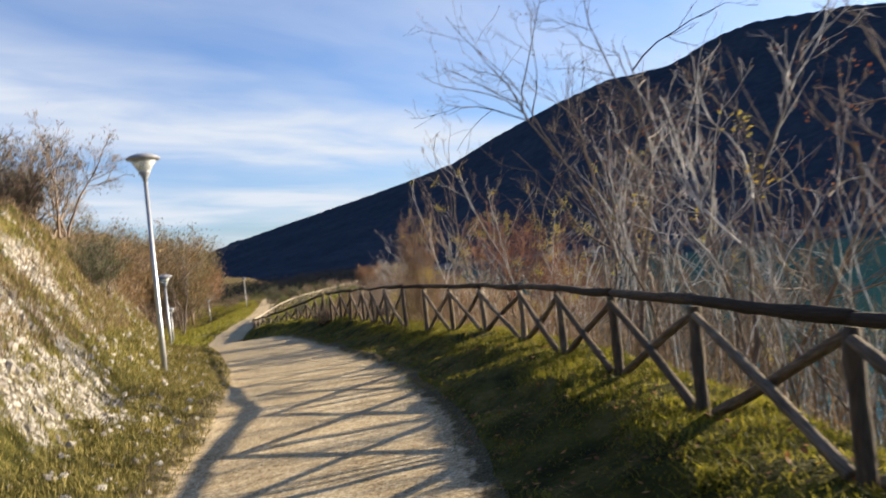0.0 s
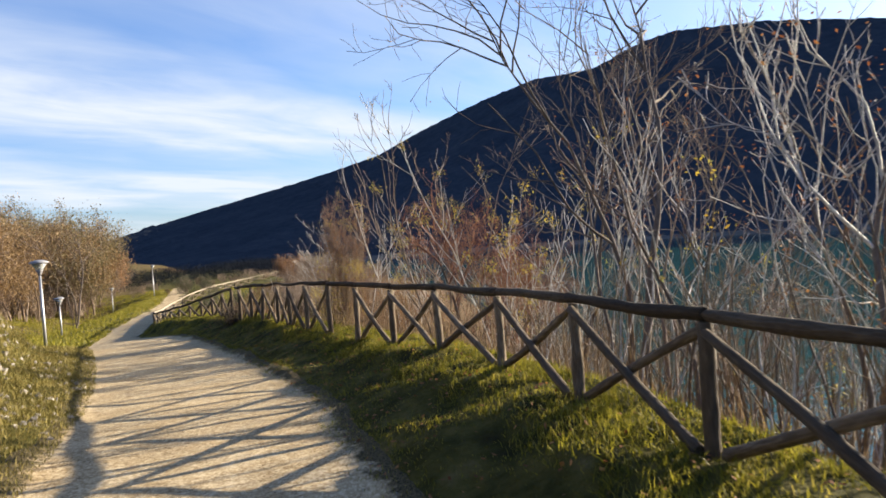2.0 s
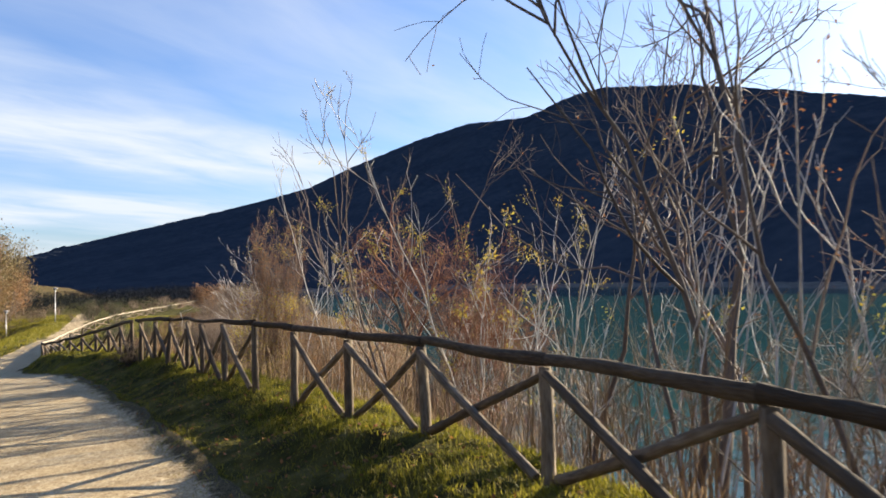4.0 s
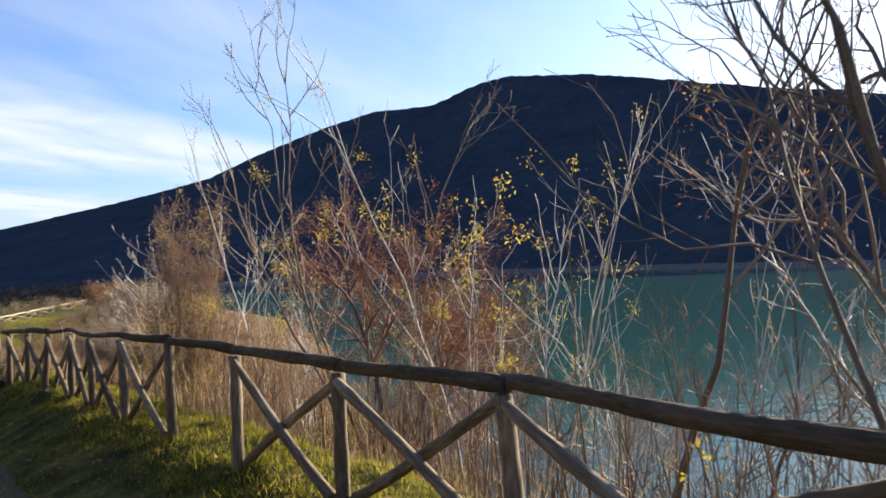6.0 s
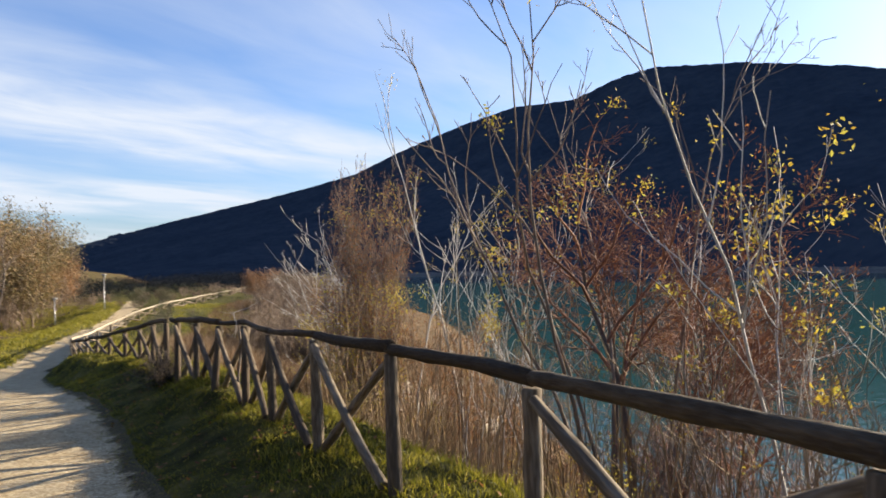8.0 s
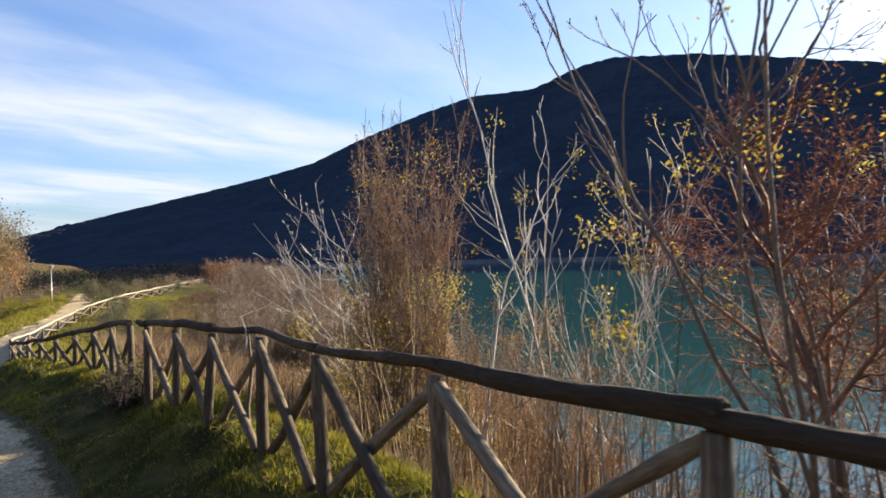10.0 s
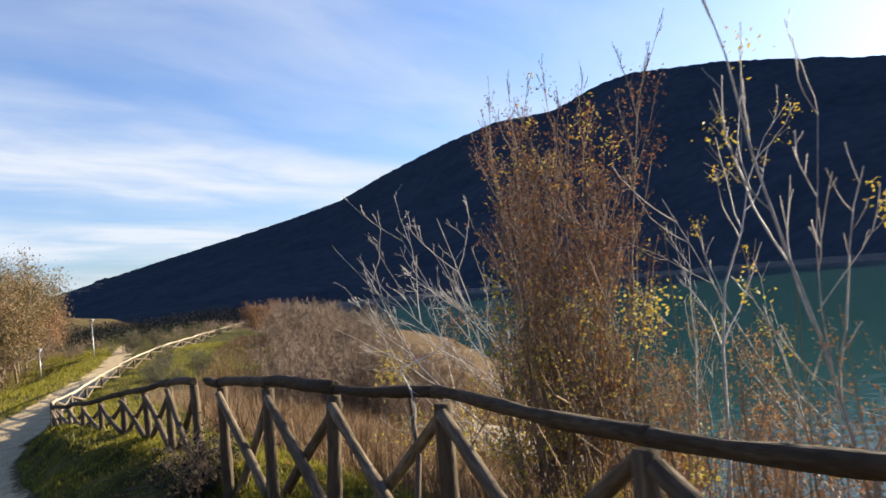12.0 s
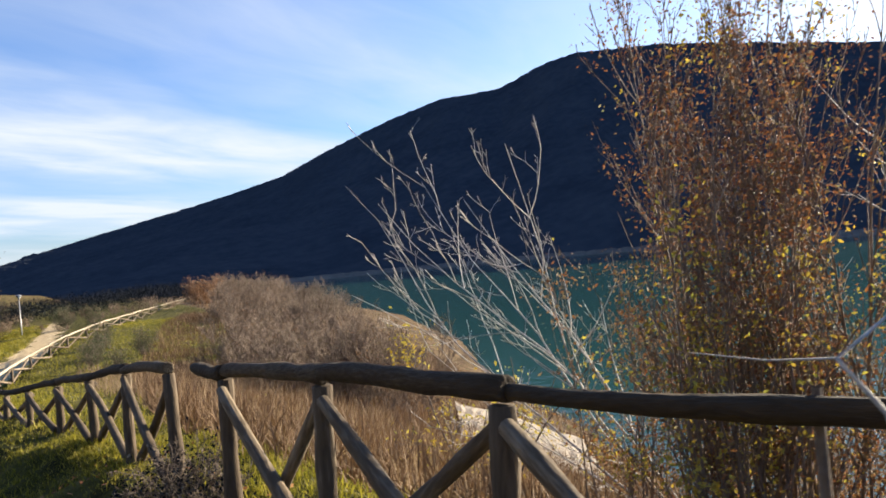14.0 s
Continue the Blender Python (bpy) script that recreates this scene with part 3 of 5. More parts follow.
def far_hill():
    """The wooded ridge over the lake, by bearing from the walk: skyline angle, distance of the crest and of the shore."""
    bearing = [-60, -40, -28, -22, -19, -14, -9, -5, 0, 4, 9, 13, 17.7, 21.5, 24, 30, 37, 43, 48, 53, 62, 75, 95, 130]
    skyline = [0.1, 0.3, 0.7, 1.3, 2.1, 3.45, 4.7, 5.65, 7.05, 8.9, 10.85, 12.0, 12.3, 13.8, 14.2, 13.95, 12.7, 11.4, 10.5, 9.2, 7.6, 6.0, 5.0, 3.0]
    crest = [1900, 1800, 1650, 1550, 1500, 1400, 1270, 1180, 1080, 1010, 940, 890, 840, 810, 790, 730, 660, 610, 570, 530, 480, 440, 420, 420]
    shore = [320, 310, 305, 300, 300, 305, 320, 350, 382, 382, 378, 374, 368, 362, 355, 330, 295, 265, 245, 228, 205, 190, 185, 200]
    az = np.linspace(-58, 128, 620)
    rows = np.concatenate([np.linspace(-0.06, 1, 70), [1.15, 1.4, 2.0]])
    el, rc, rs = (np.interp(az, bearing, v) for v in (skyline, crest, shore))
    rng = np.random.default_rng(3)
    V = np.zeros((len(rows), len(az), 3))
    ox, oy, oz = -1.0, 9.0, 1.85
    for i, f in enumerate(rows):
        r = rs + (rc - rs) * f
        top = oz + rc * np.tan(np.radians(el))
        x, y = ox + r * np.sin(np.radians(az)), oy + r * np.cos(np.radians(az))
        g = min(max(f, 0), 1)
        shape = 0.85 * g ** 1.1 + 0.15 * g * g * (3 - 2 * g)
        z = LAKE - 1.5 + (top - LAKE + 1.5) * shape if f >= 0 else LAKE - 1.5 + f * 60 + 0 * top
        fold = (18 * wobble(x, y, 0.011, 1) + 8 * wobble(x, y, 0.031, 2)) * g * (1 - g) * 2.2
        z = z + fold
        if f > 1:
            z = top - (f - 1) * rc * 0.25
        trees = rng.random(len(az)) * np.clip(g * 12, 0, 1) * (1.3 if f <= 1 else 0) + 0.8 * wobble(x, y, 0.09, 4) * np.clip(g * 8, 0, 1)
        trees = trees * np.clip((r - 260) / 400, 0.12, 1)
        if 0.97 < f <= 1:
            trees = trees * 0.9 + np.where(np.abs(az + 17.8) < 0.5, 3.0 * rng.random(len(az)) + 1.5, 0)
        V[i] = np.column_stack([x, y, z + trees])
    n = len(az)
    ii = np.arange(len(rows) * n).reshape(len(rows), n)
    q = np.stack([ii[:-1, :-1], ii[:-1, 1:], ii[1:, 1:], ii[1:, :-1]], -1).reshape(-1, 4)
    ob = mesh_object("far_hill", V.reshape(-1, 3), q[:, ::-1], M_HAZY_FOREST)
    return tagged(ob, "dark wooded hill in shade across the lake, haze in its colour", "hill", kind="structure")


far_hill()


def far_shore():
    """The strip of bare pale ground along the water's edge under the hill."""
    bearing, shore = [-4, 0, 4, 9, 13, 17.7, 21.5, 24, 30, 37, 43, 48, 53, 62, 75, 95], [352, 382, 382, 378, 374, 368, 362, 355, 330, 295, 265, 245, 228, 205, 190, 185]
    az = np.linspace(-4, 95, 300)
    rs = np.interp(az, bearing, shore)
    V = []
    for out, z in ((-5, -0.6), (-2, 0.2), (3, 1.0), (9, 1.9), (14, 2.0), (16, -1.0)):
        r = rs + out + 0.8 * np.sin(az * 3.1) + 0.5 * np.sin(az * 8.3)
        up = z + 0.25 * np.sin(az * 5.3 + out) * (z > 0.5)
        V.append(np.column_stack([-1.0 + r * np.sin(np.radians(az)), 9.0 + r * np.cos(np.radians(az)), LAKE + up]))
    n = len(az)
    ii = np.arange(6 * n).reshape(6, n)
    q = np.stack([ii[:-1, :-1], ii[:-1, 1:], ii[1:, 1:], ii[1:, :-1]], -1).reshape(-1, 4)
    ob = mesh_object("far_shore", np.concatenate(V), q[:, ::-1], M_SHORE)
    return tagged(ob, "bare grey-brown shoreline below the wooded hill", "shore", kind="structure")


far_shore()


def hill_foot_shade():
    """Dark leaves added on the flat land between headland and hill, as the hill foot's shade."""
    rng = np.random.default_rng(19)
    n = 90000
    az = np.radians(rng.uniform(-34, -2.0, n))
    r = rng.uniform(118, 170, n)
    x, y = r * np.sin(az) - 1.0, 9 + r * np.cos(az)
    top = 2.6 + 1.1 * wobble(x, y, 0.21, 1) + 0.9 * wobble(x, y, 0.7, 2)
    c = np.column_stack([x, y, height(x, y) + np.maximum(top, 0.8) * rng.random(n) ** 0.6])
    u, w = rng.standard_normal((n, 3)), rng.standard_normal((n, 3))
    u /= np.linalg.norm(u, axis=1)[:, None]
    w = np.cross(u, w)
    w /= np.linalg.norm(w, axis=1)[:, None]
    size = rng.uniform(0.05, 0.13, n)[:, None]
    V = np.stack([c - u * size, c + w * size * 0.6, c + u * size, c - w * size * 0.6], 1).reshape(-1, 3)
    ob = mesh_object("hill_foot_shade", V, np.arange(4 * n).reshape(n, 4), M_SHADE_BRAMBLE)
    return tagged(ob, "added belt of dark leaves standing in for shade at the hill's foot", "woods", kind="stuff")


hill_foot_shade()

# ---------------------------------------------------------------- fence


def log_mesh(name, length, r0, r1, sides=9, bend=0.02, seed=0, mat=None):
    """A peeled log along +z with knots, a slight bend and sawn, chamfered ends."""
    rng = np.random.default_rng(seed)
    n = max(5, int(length / 0.16))
    t = np.linspace(0, 1, n)
    ph = rng.random(4) * 6.28
    pts = np.column_stack([bend * np.sin(t * 3.1 + ph[0]) - bend * math.sin(ph[0]) * (1 - t), bend * np.sin(t * 4.3 + ph[1]) - bend * math.sin(ph[1]) * (1 - t), t * length])
    r = r0 + (r1 - r0) * t + 0.05 * r0 * np.sin(t * 17 + ph[2]) + 0.04 * r0 * rng.standard_normal(n)
    pts = np.vstack([pts[:1], pts[:1] + (0, 0, 0.008), pts[1:-1], pts[-1:] - (0, 0, 0.008), pts[-1:]])
    r = np.concatenate([[r[0] * 0.82], r, [r[-1] * 0.82]])
    V, F = [], []
    tube(V, F, pts, r, sides, True, 0.075 if mat else 0.05, rng)
    me = bpy.data.meshes.new(name)
    me.from_pydata(V, [], F)
    me.polygons.foreach_set("use_smooth", [len(p.vertices) == 4 for p in me.polygons])
    me.materials.append(mat or M_LOG)
    return me


def between(a, b, length, spin=0.0):
    """A pose that lays a log of that length, made along +z, from a to b."""
    a, b = Vector(a), Vector(b)
    q = (b - a).to_track_quat("Z", "Y").to_matrix().to_4x4()
    return Matrix.Translation(a) @ q @ Matrix.Rotation(spin, 4, "Z") @ Matrix.Diagonal((1, 1, (b - a).length / length, 1))


fence = thing("rustic_fence", (0, 0, 0), "weathered brown log fence with crossed braces along the path", "fence")
POST_M = [log_mesh("post", 1.25, 0.050, 0.044, 9, 0.008, 40 + i) for i in range(6)]
BRACE_M = [log_mesh("brace", 1.7, 0.038, 0.031, 8, 0.012, 60 + i) for i in range(6)]
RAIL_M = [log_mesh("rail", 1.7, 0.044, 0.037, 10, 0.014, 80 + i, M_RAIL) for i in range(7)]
# far rails wear the sunlit tone
SUNLIT_RAIL_M = [log_mesh("rail", 1.7, 0.045, 0.04, 8, 0.014, 380 + i, M_LOG_SUNLIT) for i in range(3)]
THIN_M = [log_mesh("rail", 1.7, 0.031, 0.027, 10, 0.014, 180 + i, M_RAIL) for i in range(3)]


def fence_part(name, me, m):
    ob = new(name, me)
    ob.parent = fence
    ob.matrix_basis = m
    return ob


fz = np.interp(FY, *RAIL_Z)
fb = np.array([at(x, y) for x, y in POSTS])
frng = random.Random(4)
for i, (x, y) in enumerate(POSTS):
    lean = (frng.uniform(-0.03, 0.03), frng.uniform(-0.03, 0.03))
    if i == 15:
        lean = (-0.09, -0.07)
    top = Vector((x, y, fz[i] - 0.045))
    foot = Vector((x + lean[0], y + lean[1], fb[i] - 0.25))
    fence_part("post", POST_M[i % 6], between(foot, top, 1.25, frng.uniform(0, 6)))
for i in range(len(POSTS) - 1):
    a, b = Vector((FX[i], FY[i], fz[i])), Vector((FX[i + 1], FY[i + 1], fz[i + 1]))
    run = (b - a).normalized()
    side = Vector((run.y, -run.x, 0)).normalized()
    jog = frng.uniform(-0.012, 0.012)
    if i == 17:
        b = a + (b - a) * 0.35       # the broken rail ends short of the next post
    fence_part("rail", THIN_M[i % 3] if i in (12, 13, 14) else SUNLIT_RAIL_M[i % 3] if i > 26 else RAIL_M[i % 7], between(a - run * 0.03 + Vector((0, 0, jog * 0.5)), b + run * 0.03 + Vector((0, 0, jog * 0.5)), 1.7, frng.uniform(0, 6)))
    if i in (10, 17):
        continue                     # the bay with no braces
    ga, gb = Vector((FX[i], FY[i], fb[i] + 0.03)), Vector((FX[i + 1], FY[i + 1], fb[i + 1] + 0.03))
    up = Vector((0, 0, -0.09))
    fence_part("brace", BRACE_M[i % 6], between(ga + run * 0.07 - side * 0.035, b + up - run * 0.05 - side * 0.035, 1.7, frng.uniform(0, 6)))
    fence_part("brace", BRACE_M[(i + 3) % 6], between(gb - run * 0.07 + side * 0.04, a + up + run * 0.05 + side * 0.04, 1.7, frng.uniform(0, 6)))

# ---------------------------------------------------------------- lamps


def lathe(profile, sides=20):
    V, F = [], []
    for r, z in profile:
        for j in range(sides):
            a = 2 * math.pi * j / sides
            V.append((r * math.cos(a), r * math.sin(a), z))
    for i in range(len(profile) - 1):
        for j in range(sides):
            k = (j + 1) % sides
            F.append((i * sides + j, i * sides + k, (i + 1) * sides + k, (i + 1) * sides + j))
    return V, F


def street_lamp(x, y, top):
    """A path lamp at x, y whose cap lies at the height top."""
    z = at(x, y)
    lamp = thing("street_lamp", (x, y, z), "grey steel path lamp with a conical glass lantern on the grass", "lamp", "lamps along the path")
    h = top - 0.46 - z
    mesh_object("pole", *lathe([(0.001, -0.35), (0.052, -0.35), (0.050, 0.9), (0.046, 0.93), (0.036, h - 0.02), (0.001, h - 0.02)], 16), M_METAL, lamp, smooth=True)
    mesh_object("collar", *lathe([(0.001, h - 0.05), (0.042, h - 0.05), (0.046, h), (0.10, h + 0.10), (0.105, h + 0.13), (0.001, h + 0.13)]), M_CAP, lamp, "dark grey cone under the glass", smooth=True)
    glass = mesh_object("lantern_glass", *lathe([(0.098, h + 0.125), (0.235, h + 0.345), (0.23, h + 0.345), (0.094, h + 0.13)]), M_GLASS, lamp, "clear conical glass", smooth=True)
    mesh_object("bulb", *lathe([(0.001, h + 0.12), (0.035, h + 0.13), (0.045, h + 0.2), (0.03, h + 0.26), (0.001, h + 0.28)]), M_GLASS, glass, smooth=True)
    mesh_object("cap", *lathe([(0.001, h + 0.335), (0.24, h + 0.335), (0.295, h + 0.345), (0.30, h + 0.36), (0.25, h + 0.405), (0.13, h + 0.445), (0.05, h + 0.455), (0.001, h + 0.46)]), M_CAP, lamp, "shallow grey metal cap", smooth=True)


for x, y, top in ((-4.82, 11.33, 4.38), (-10.69, 25.56, 2.3), (-18.15, 43.6, 0.35), (-32.1, 88.8, -0.8), (-28.7, 93.4, 1.5)):
    street_lamp(x, y, top)

# ---------------------------------------------------------------- trees and shrubs


def grow(rng, V, F, tips, start, way, length, r, level, opts):
    """One limb and its side shoots. tips collects the outer twigs' ends."""
    n = (10, 7, 5, 4)[min(level, 3)]
    bend = opts["wander"] * math.sqrt((5 if level < 2 else 3) / (n - 1)) * 1.25
    lift = opts["rise"] * (5 if level < 2 else 3) / (n - 1)
    pts, p, d = [np.array(start)], np.array(start, float), np.array(way, float)
    step = length / (n - 1)
    for _ in range(n - 1):
        d = d + bend * rng.standard_normal(3) + np.array((0, 0, lift)) * (1 if level else 0.3)
        d /= np.linalg.norm(d)
        p = p + d * step
        pts.append(p.copy())
    taper = np.linspace(1, 0.14 if level == 0 else 0.3, n)
    fine = opts.get("twigs") if level >= 1 else None
    tube(fine[0] if fine else V, fine[1] if fine else F, pts, np.maximum(r * taper, opts["thin"]), opts["sides"][min(level, 3)], False)
    if level >= opts["levels"]:
        tips.append((pts[-1], d))
        tips.append((pts[-2], d))
        return
    kids = rng.integers(*opts["kids"][level])
    for k in range(kids):
        f = rng.uniform(opts["from"][level], 1.0)
        i = min(int(f * (n - 1)), n - 2)
        q = pts[i] + (pts[i + 1] - pts[i]) * (f * (n - 1) - i)
        t = pts[i + 1] - pts[i]
        t /= np.linalg.norm(t)
        side = rng.standard_normal(3)
        side -= t * (side @ t)
        side /= np.linalg.norm(side)
        a = rng.uniform(*opts["angle"])
        kid = t * math.cos(a) + side * math.sin(a)
        grow(rng, V, F, tips, q, kid, length * rng.uniform(*opts["shrink"]) * (1.05 - 0.45 * f), r * (1 - 0.5 * f) * 0.54, level + 1, opts)
    tips.append((pts[-1], d))


def leaf_cloud(rng, tips, count, size, spread, pick=None, clumps=0):
    """Small bent leaves round the twig ends."""
    V, F = [], []
    ends = [t for t in tips if pick is None or pick(t[0])]
    if clumps and len(ends) > clumps:
        ends = [ends[k] for k in rng.choice(len(ends), clumps, replace=False)]
    if not ends:
        return V, F
    for _ in range(count):
        p, d = ends[rng.integers(len(ends))]
        c = p + rng.standard_normal(3) * spread - d * rng.random() * spread * 2
        u = rng.standard_normal(3)
        u /= np.linalg.norm(u)
        w = np.cross(u, rng.standard_normal(3))
        w /= np.linalg.norm(w)
        s = size * rng.uniform(0.6, 1.3)
        n = np.cross(u, w) * s * 0.25
        b = len(V)
        V.extend([(c - u * s).tolist(), (c + w * s * 0.5 + n).tolist(), (c + u * s).tolist(), (c - w * s * 0.5 + n).tolist()])
        F.append((b, b + 1, b + 2))
        F.append((b, b + 2, b + 3))
    return V, F


def tree(name, label, category, seed, stems, opts, bark, leaves=(), group="", split=True, twig_bark=None):
    """A tree or shrub at the origin. stems: (offset x, y, lean x, y, length, radius); leaves: (name, material, count, size, spread, lowest, highest)."""
    rng = np.random.default_rng(seed)
    if twig_bark:
        opts = dict(opts, twigs=([], []))
    root = thing(name, (0, 0, 0), label, category, group)
    V, F, tips = [], [], []
    for ox, oy, lx, ly, ln, r in stems:
        w = np.array((lx, ly, 1.0))
        grow(rng, V, F, tips, (ox, oy, -0.25), w / np.linalg.norm(w), ln, r, 0, opts)
        if split:
            mesh_object("stem", V, F, bark, root, smooth=True)
            V, F = [], []
    if V:
        mesh_object("branchwork", V, F, bark, root, smooth=True)
    if opts.get("twigs"):
        mesh_object("twig_crown", opts["twigs"][0], opts["twigs"][1], twig_bark, root, smooth=True)
    for ln, mat, count, size, spread, lo, hi in leaves:
        LV, LF = leaf_cloud(rng, tips, count, size, spread, lambda p: lo <= p[2] <= hi, max(3, count // 22) if "yellow" in ln else 0)
        if LV:
            mesh_object(ln, LV, LF, mat, root)
    return root


def place(x, y, turn=0.0, tilt=(0, 0)):
    return Matrix.Translation((x, y, at(x, y))) @ Matrix.Rotation(radians(turn), 4, "Z") @ Matrix.Rotation(radians(tilt[0]), 4, "X") @ Matrix.Rotation(radians(tilt[1]), 4, "Y")


def put(ob, x, y, turn=0.0, size=1.0, tilt=(0, 0), first=False):
    m = place(x, y, turn, tilt)
    if first:
        ob.matrix_basis = m @ Matrix.Diagonal((size, size, size, 1))
        return ob
    kept = ob.scale.copy()
    ob.scale = (size, size, size)
    c = copy_thing(ob, m)
    ob.scale = kept
    return c


YOUNG = dict(wander=0.17, rise=0.15, levels=3, thin=0.0034, sides=(7, 5, 4, 3), kids=((6, 9), (3, 5), (1, 4)), angle=(0.45, 0.95), shrink=(0.34, 0.52))
YOUNG["from"] = (0.40, 0.25, 0.25)
WHIP = dict(wander=0.15, rise=0.15, levels=2, thin=0.0032, sides=(6, 4, 3, 3), kids=((3, 6), (1, 4)), angle=(0.35, 0.8), shrink=(0.22, 0.42))
WHIP["from"] = (0.3, 0.2)
BROOM = dict(wander=0.05, rise=0.13, levels=3, thin=0.0024, sides=(6, 4, 3, 3), kids=((11, 15), (5, 8), (2, 4)), angle=(0.2, 0.6), shrink=(0.2, 0.36))
BROOM["from"] = (0.15, 0.15, 0.1)
THICKET = dict(wander=0.10, rise=0.05, levels=3, thin=0.004, sides=(5, 4, 3, 3), kids=((6, 9), (4, 7), (3, 5)), angle=(0.4, 1.0), shrink=(0.35, 0.6))
THICKET["from"] = (0.2, 0.15, 0.1)

tree_rng = random.Random(21)
pale_kinds = []
for k in range(6):
    r = random.Random(300 + k)
    stems = [(r.uniform(-0.2, 0.2), r.uniform(-0.2, 0.2), r.uniform(-0.09, 0.07), r.uniform(-0.08, 0.08), r.uniform(5.0, 6.0) * (1 - 0.2 * j), 0.040 - 0.012 * j) for j in range(2 + k % 2)]
    pale_kinds.append(tree("bare_tree", "bare pale grey young tree on the lake slope", "tree", 100 + k, stems, YOUNG, M_BARK_DARK if k % 2 else M_BARK_GREY, [("foliage", M_LEAF_BROWN, 160, 0.018, 0.05, 1.0, 4.5)], "bare trees behind the fence", twig_bark=M_BARK_PALE if k % 3 == 1 else M_BARK_GREY))
whip_kinds = []
for k in range(6):
    r = random.Random(400 + k)
    stems = [(r.uniform(-0.6, 0.6), r.uniform(-0.6, 0.6), r.uniform(-0.16, 0.16), r.uniform(-0.14, 0.14), r.uniform(1.8, 4.0), r.uniform(0.009, 0.017)) for _ in range(6)]
    whip_kinds.append(tree("sapling", "clump of thin pale bare saplings behind the fence", "shrub", 140 + k, stems, WHIP, (M_BARK_PALE, M_BARK_DARK, M_BARK_GREY)[k % 3], [("foliage", M_LEAF_BROWN, 200, 0.016, 0.06, 0.3, 5.0)] if k % 2 else [("yellow_foliage", M_LEAF_YELLOW, 60, 0.017, 0.06, 0.3, 5.0)], "sapling clumps behind the fence"))

# (kind, x, y, turn, size)
first = set()
for kind, x, y, turn, size in ((0, 4.05, 10.6, 20, 1.0), (1, 3.6, 6.2, 100, 0.9), (2, 4.7, 7.8, 200, 1.0), (3, 3.4, 8.3, 300, 0.75), (4, 5.4, 11.6, 60, 1.0), (5, 5.6, 5.2, 250, 1.0),
                               (3, 5.2, 14.2, 130, 0.9), (0, 6.2, 9.4, 150, 1.0), (5, 4.9, 3.2, 30, 0.9), (4, 2.5, 17.6, 0, 0.8)):
    put(pale_kinds[kind], x, y, turn, size, first=kind not in first)
    first.add(kind)
first = set()
for i in range(22):
    y = 2.2 + i * 0.46 + tree_rng.uniform(-0.4, 0.4)
    fx = float(np.interp(y, FY, FX))
    x = fx + tree_rng.uniform(1.1, 5.2) * (0.8 if y > 15 else 1)
    k = i % 6
    put(whip_kinds[k], x, y, tree_rng.uniform(0, 360), tree_rng.uniform(0.65, 1.05), first=k not in first)
    first.add(k)
for k, x, y, turn, size in ((0, 3.4, 13.4, 0, 0.9), (3, 4.4, 15.4, 90, 0.9), (2, 2.6, 14.9, 200, 0.75), (5, 3.3, 17.2, 30, 0.8), (4, 2.2, 16.1, 10, 0.75), (3, 0.7, 18.6, 300, 0.75), (5, 3.9, 14.4, 100, 0.85), (1, 2.9, 15.9, 180, 0.8)):
    put(whip_kinds[k], x, y, turn, size)

# the dense shrub with reddish brown leaves
r = random.Random(7)
SPREAD = dict(wander=0.13, rise=0.05, levels=3, thin=0.0034, sides=(7, 4, 3, 3), kids=((10, 14), (8, 12), (5, 8)), angle=(0.45, 1.15), shrink=(0.36, 0.58))
SPREAD["from"] = (0.5, 0.15, 0.1)
stems = [(0, 0, -0.10, 0.0, 4.4, 0.068), (0.05, 0.1, 0.30, 0.1, 4.2, 0.032), (0.0, -0.1, 0.16, -0.25, 4.0, 0.03), (-0.1, 0, -0.12, 0.2, 4.2, 0.032), (0.1, 0, 0.48, -0.1, 4.1, 0.03), (0.1, 0.1, 0.22, 0.3, 4.0, 0.03)]
red = tree("leafy_shrub", "dense reddish-brown shrub with a dark trunk behind the fence", "shrub", 71, stems, SPREAD, M_BARK_DARK,
           [("foliage", M_LEAF_RED, 8000, 0.016, 0.06, 1.9, 4.8), ("orange_foliage", M_LEAF_BROWN, 2800, 0.016, 0.06, 2.2, 5.2), ("yellow_foliage", M_LEAF_YELLOW, 400, 0.022, 0.07, 4.0, 6.2)], "leafy shrubs behind the fence", twig_bark=M_BARK_RED)
put(red, 2.15, 17.6, 0, 0.95, first=True)
put(red, 3.4, 18.2, 200, 0.7)
# the upright broom-like shrub with a yellow top
r = random.Random(8)
stems = [(r.uniform(-0.42, 0.42), r.uniform(-0.42, 0.42), r.uniform(-0.05, 0.04), r.uniform(-0.05, 0.05), r.uniform(3.1, 4.2), r.uniform(0.009, 0.018)) for _ in range(30)]
broom = tree("column_shrub", "tall narrow brown shrub with some yellow leaves at its top", "shrub", 81, stems, BROOM, M_BARK_GREY, [("foliage", M_LEAF_BROWN, 4500, 0.014, 0.05, 0.3, 4.2), ("olive_foliage", M_LEAF_OLIVE, 2400, 0.014, 0.05, 0.3, 3.6), ("red_foliage", M_LEAF_RED, 10500, 0.014, 0.05, 0.6, 4.3), ("tan_foliage", M_LEAF_TAN, 4200, 0.013, 0.06, 0.2, 4.0), ("yellow_foliage", M_LEAF_YELLOW, 320, 0.018, 0.07, 3.4, 5.0), ("golden_foliage", M_LEAF_YELLOW, 1500, 0.018, 0.10, 0.8, 2.5)], "leafy shrubs behind the fence")
put(broom, -0.66, 21.5, 0, 0.97, first=True)

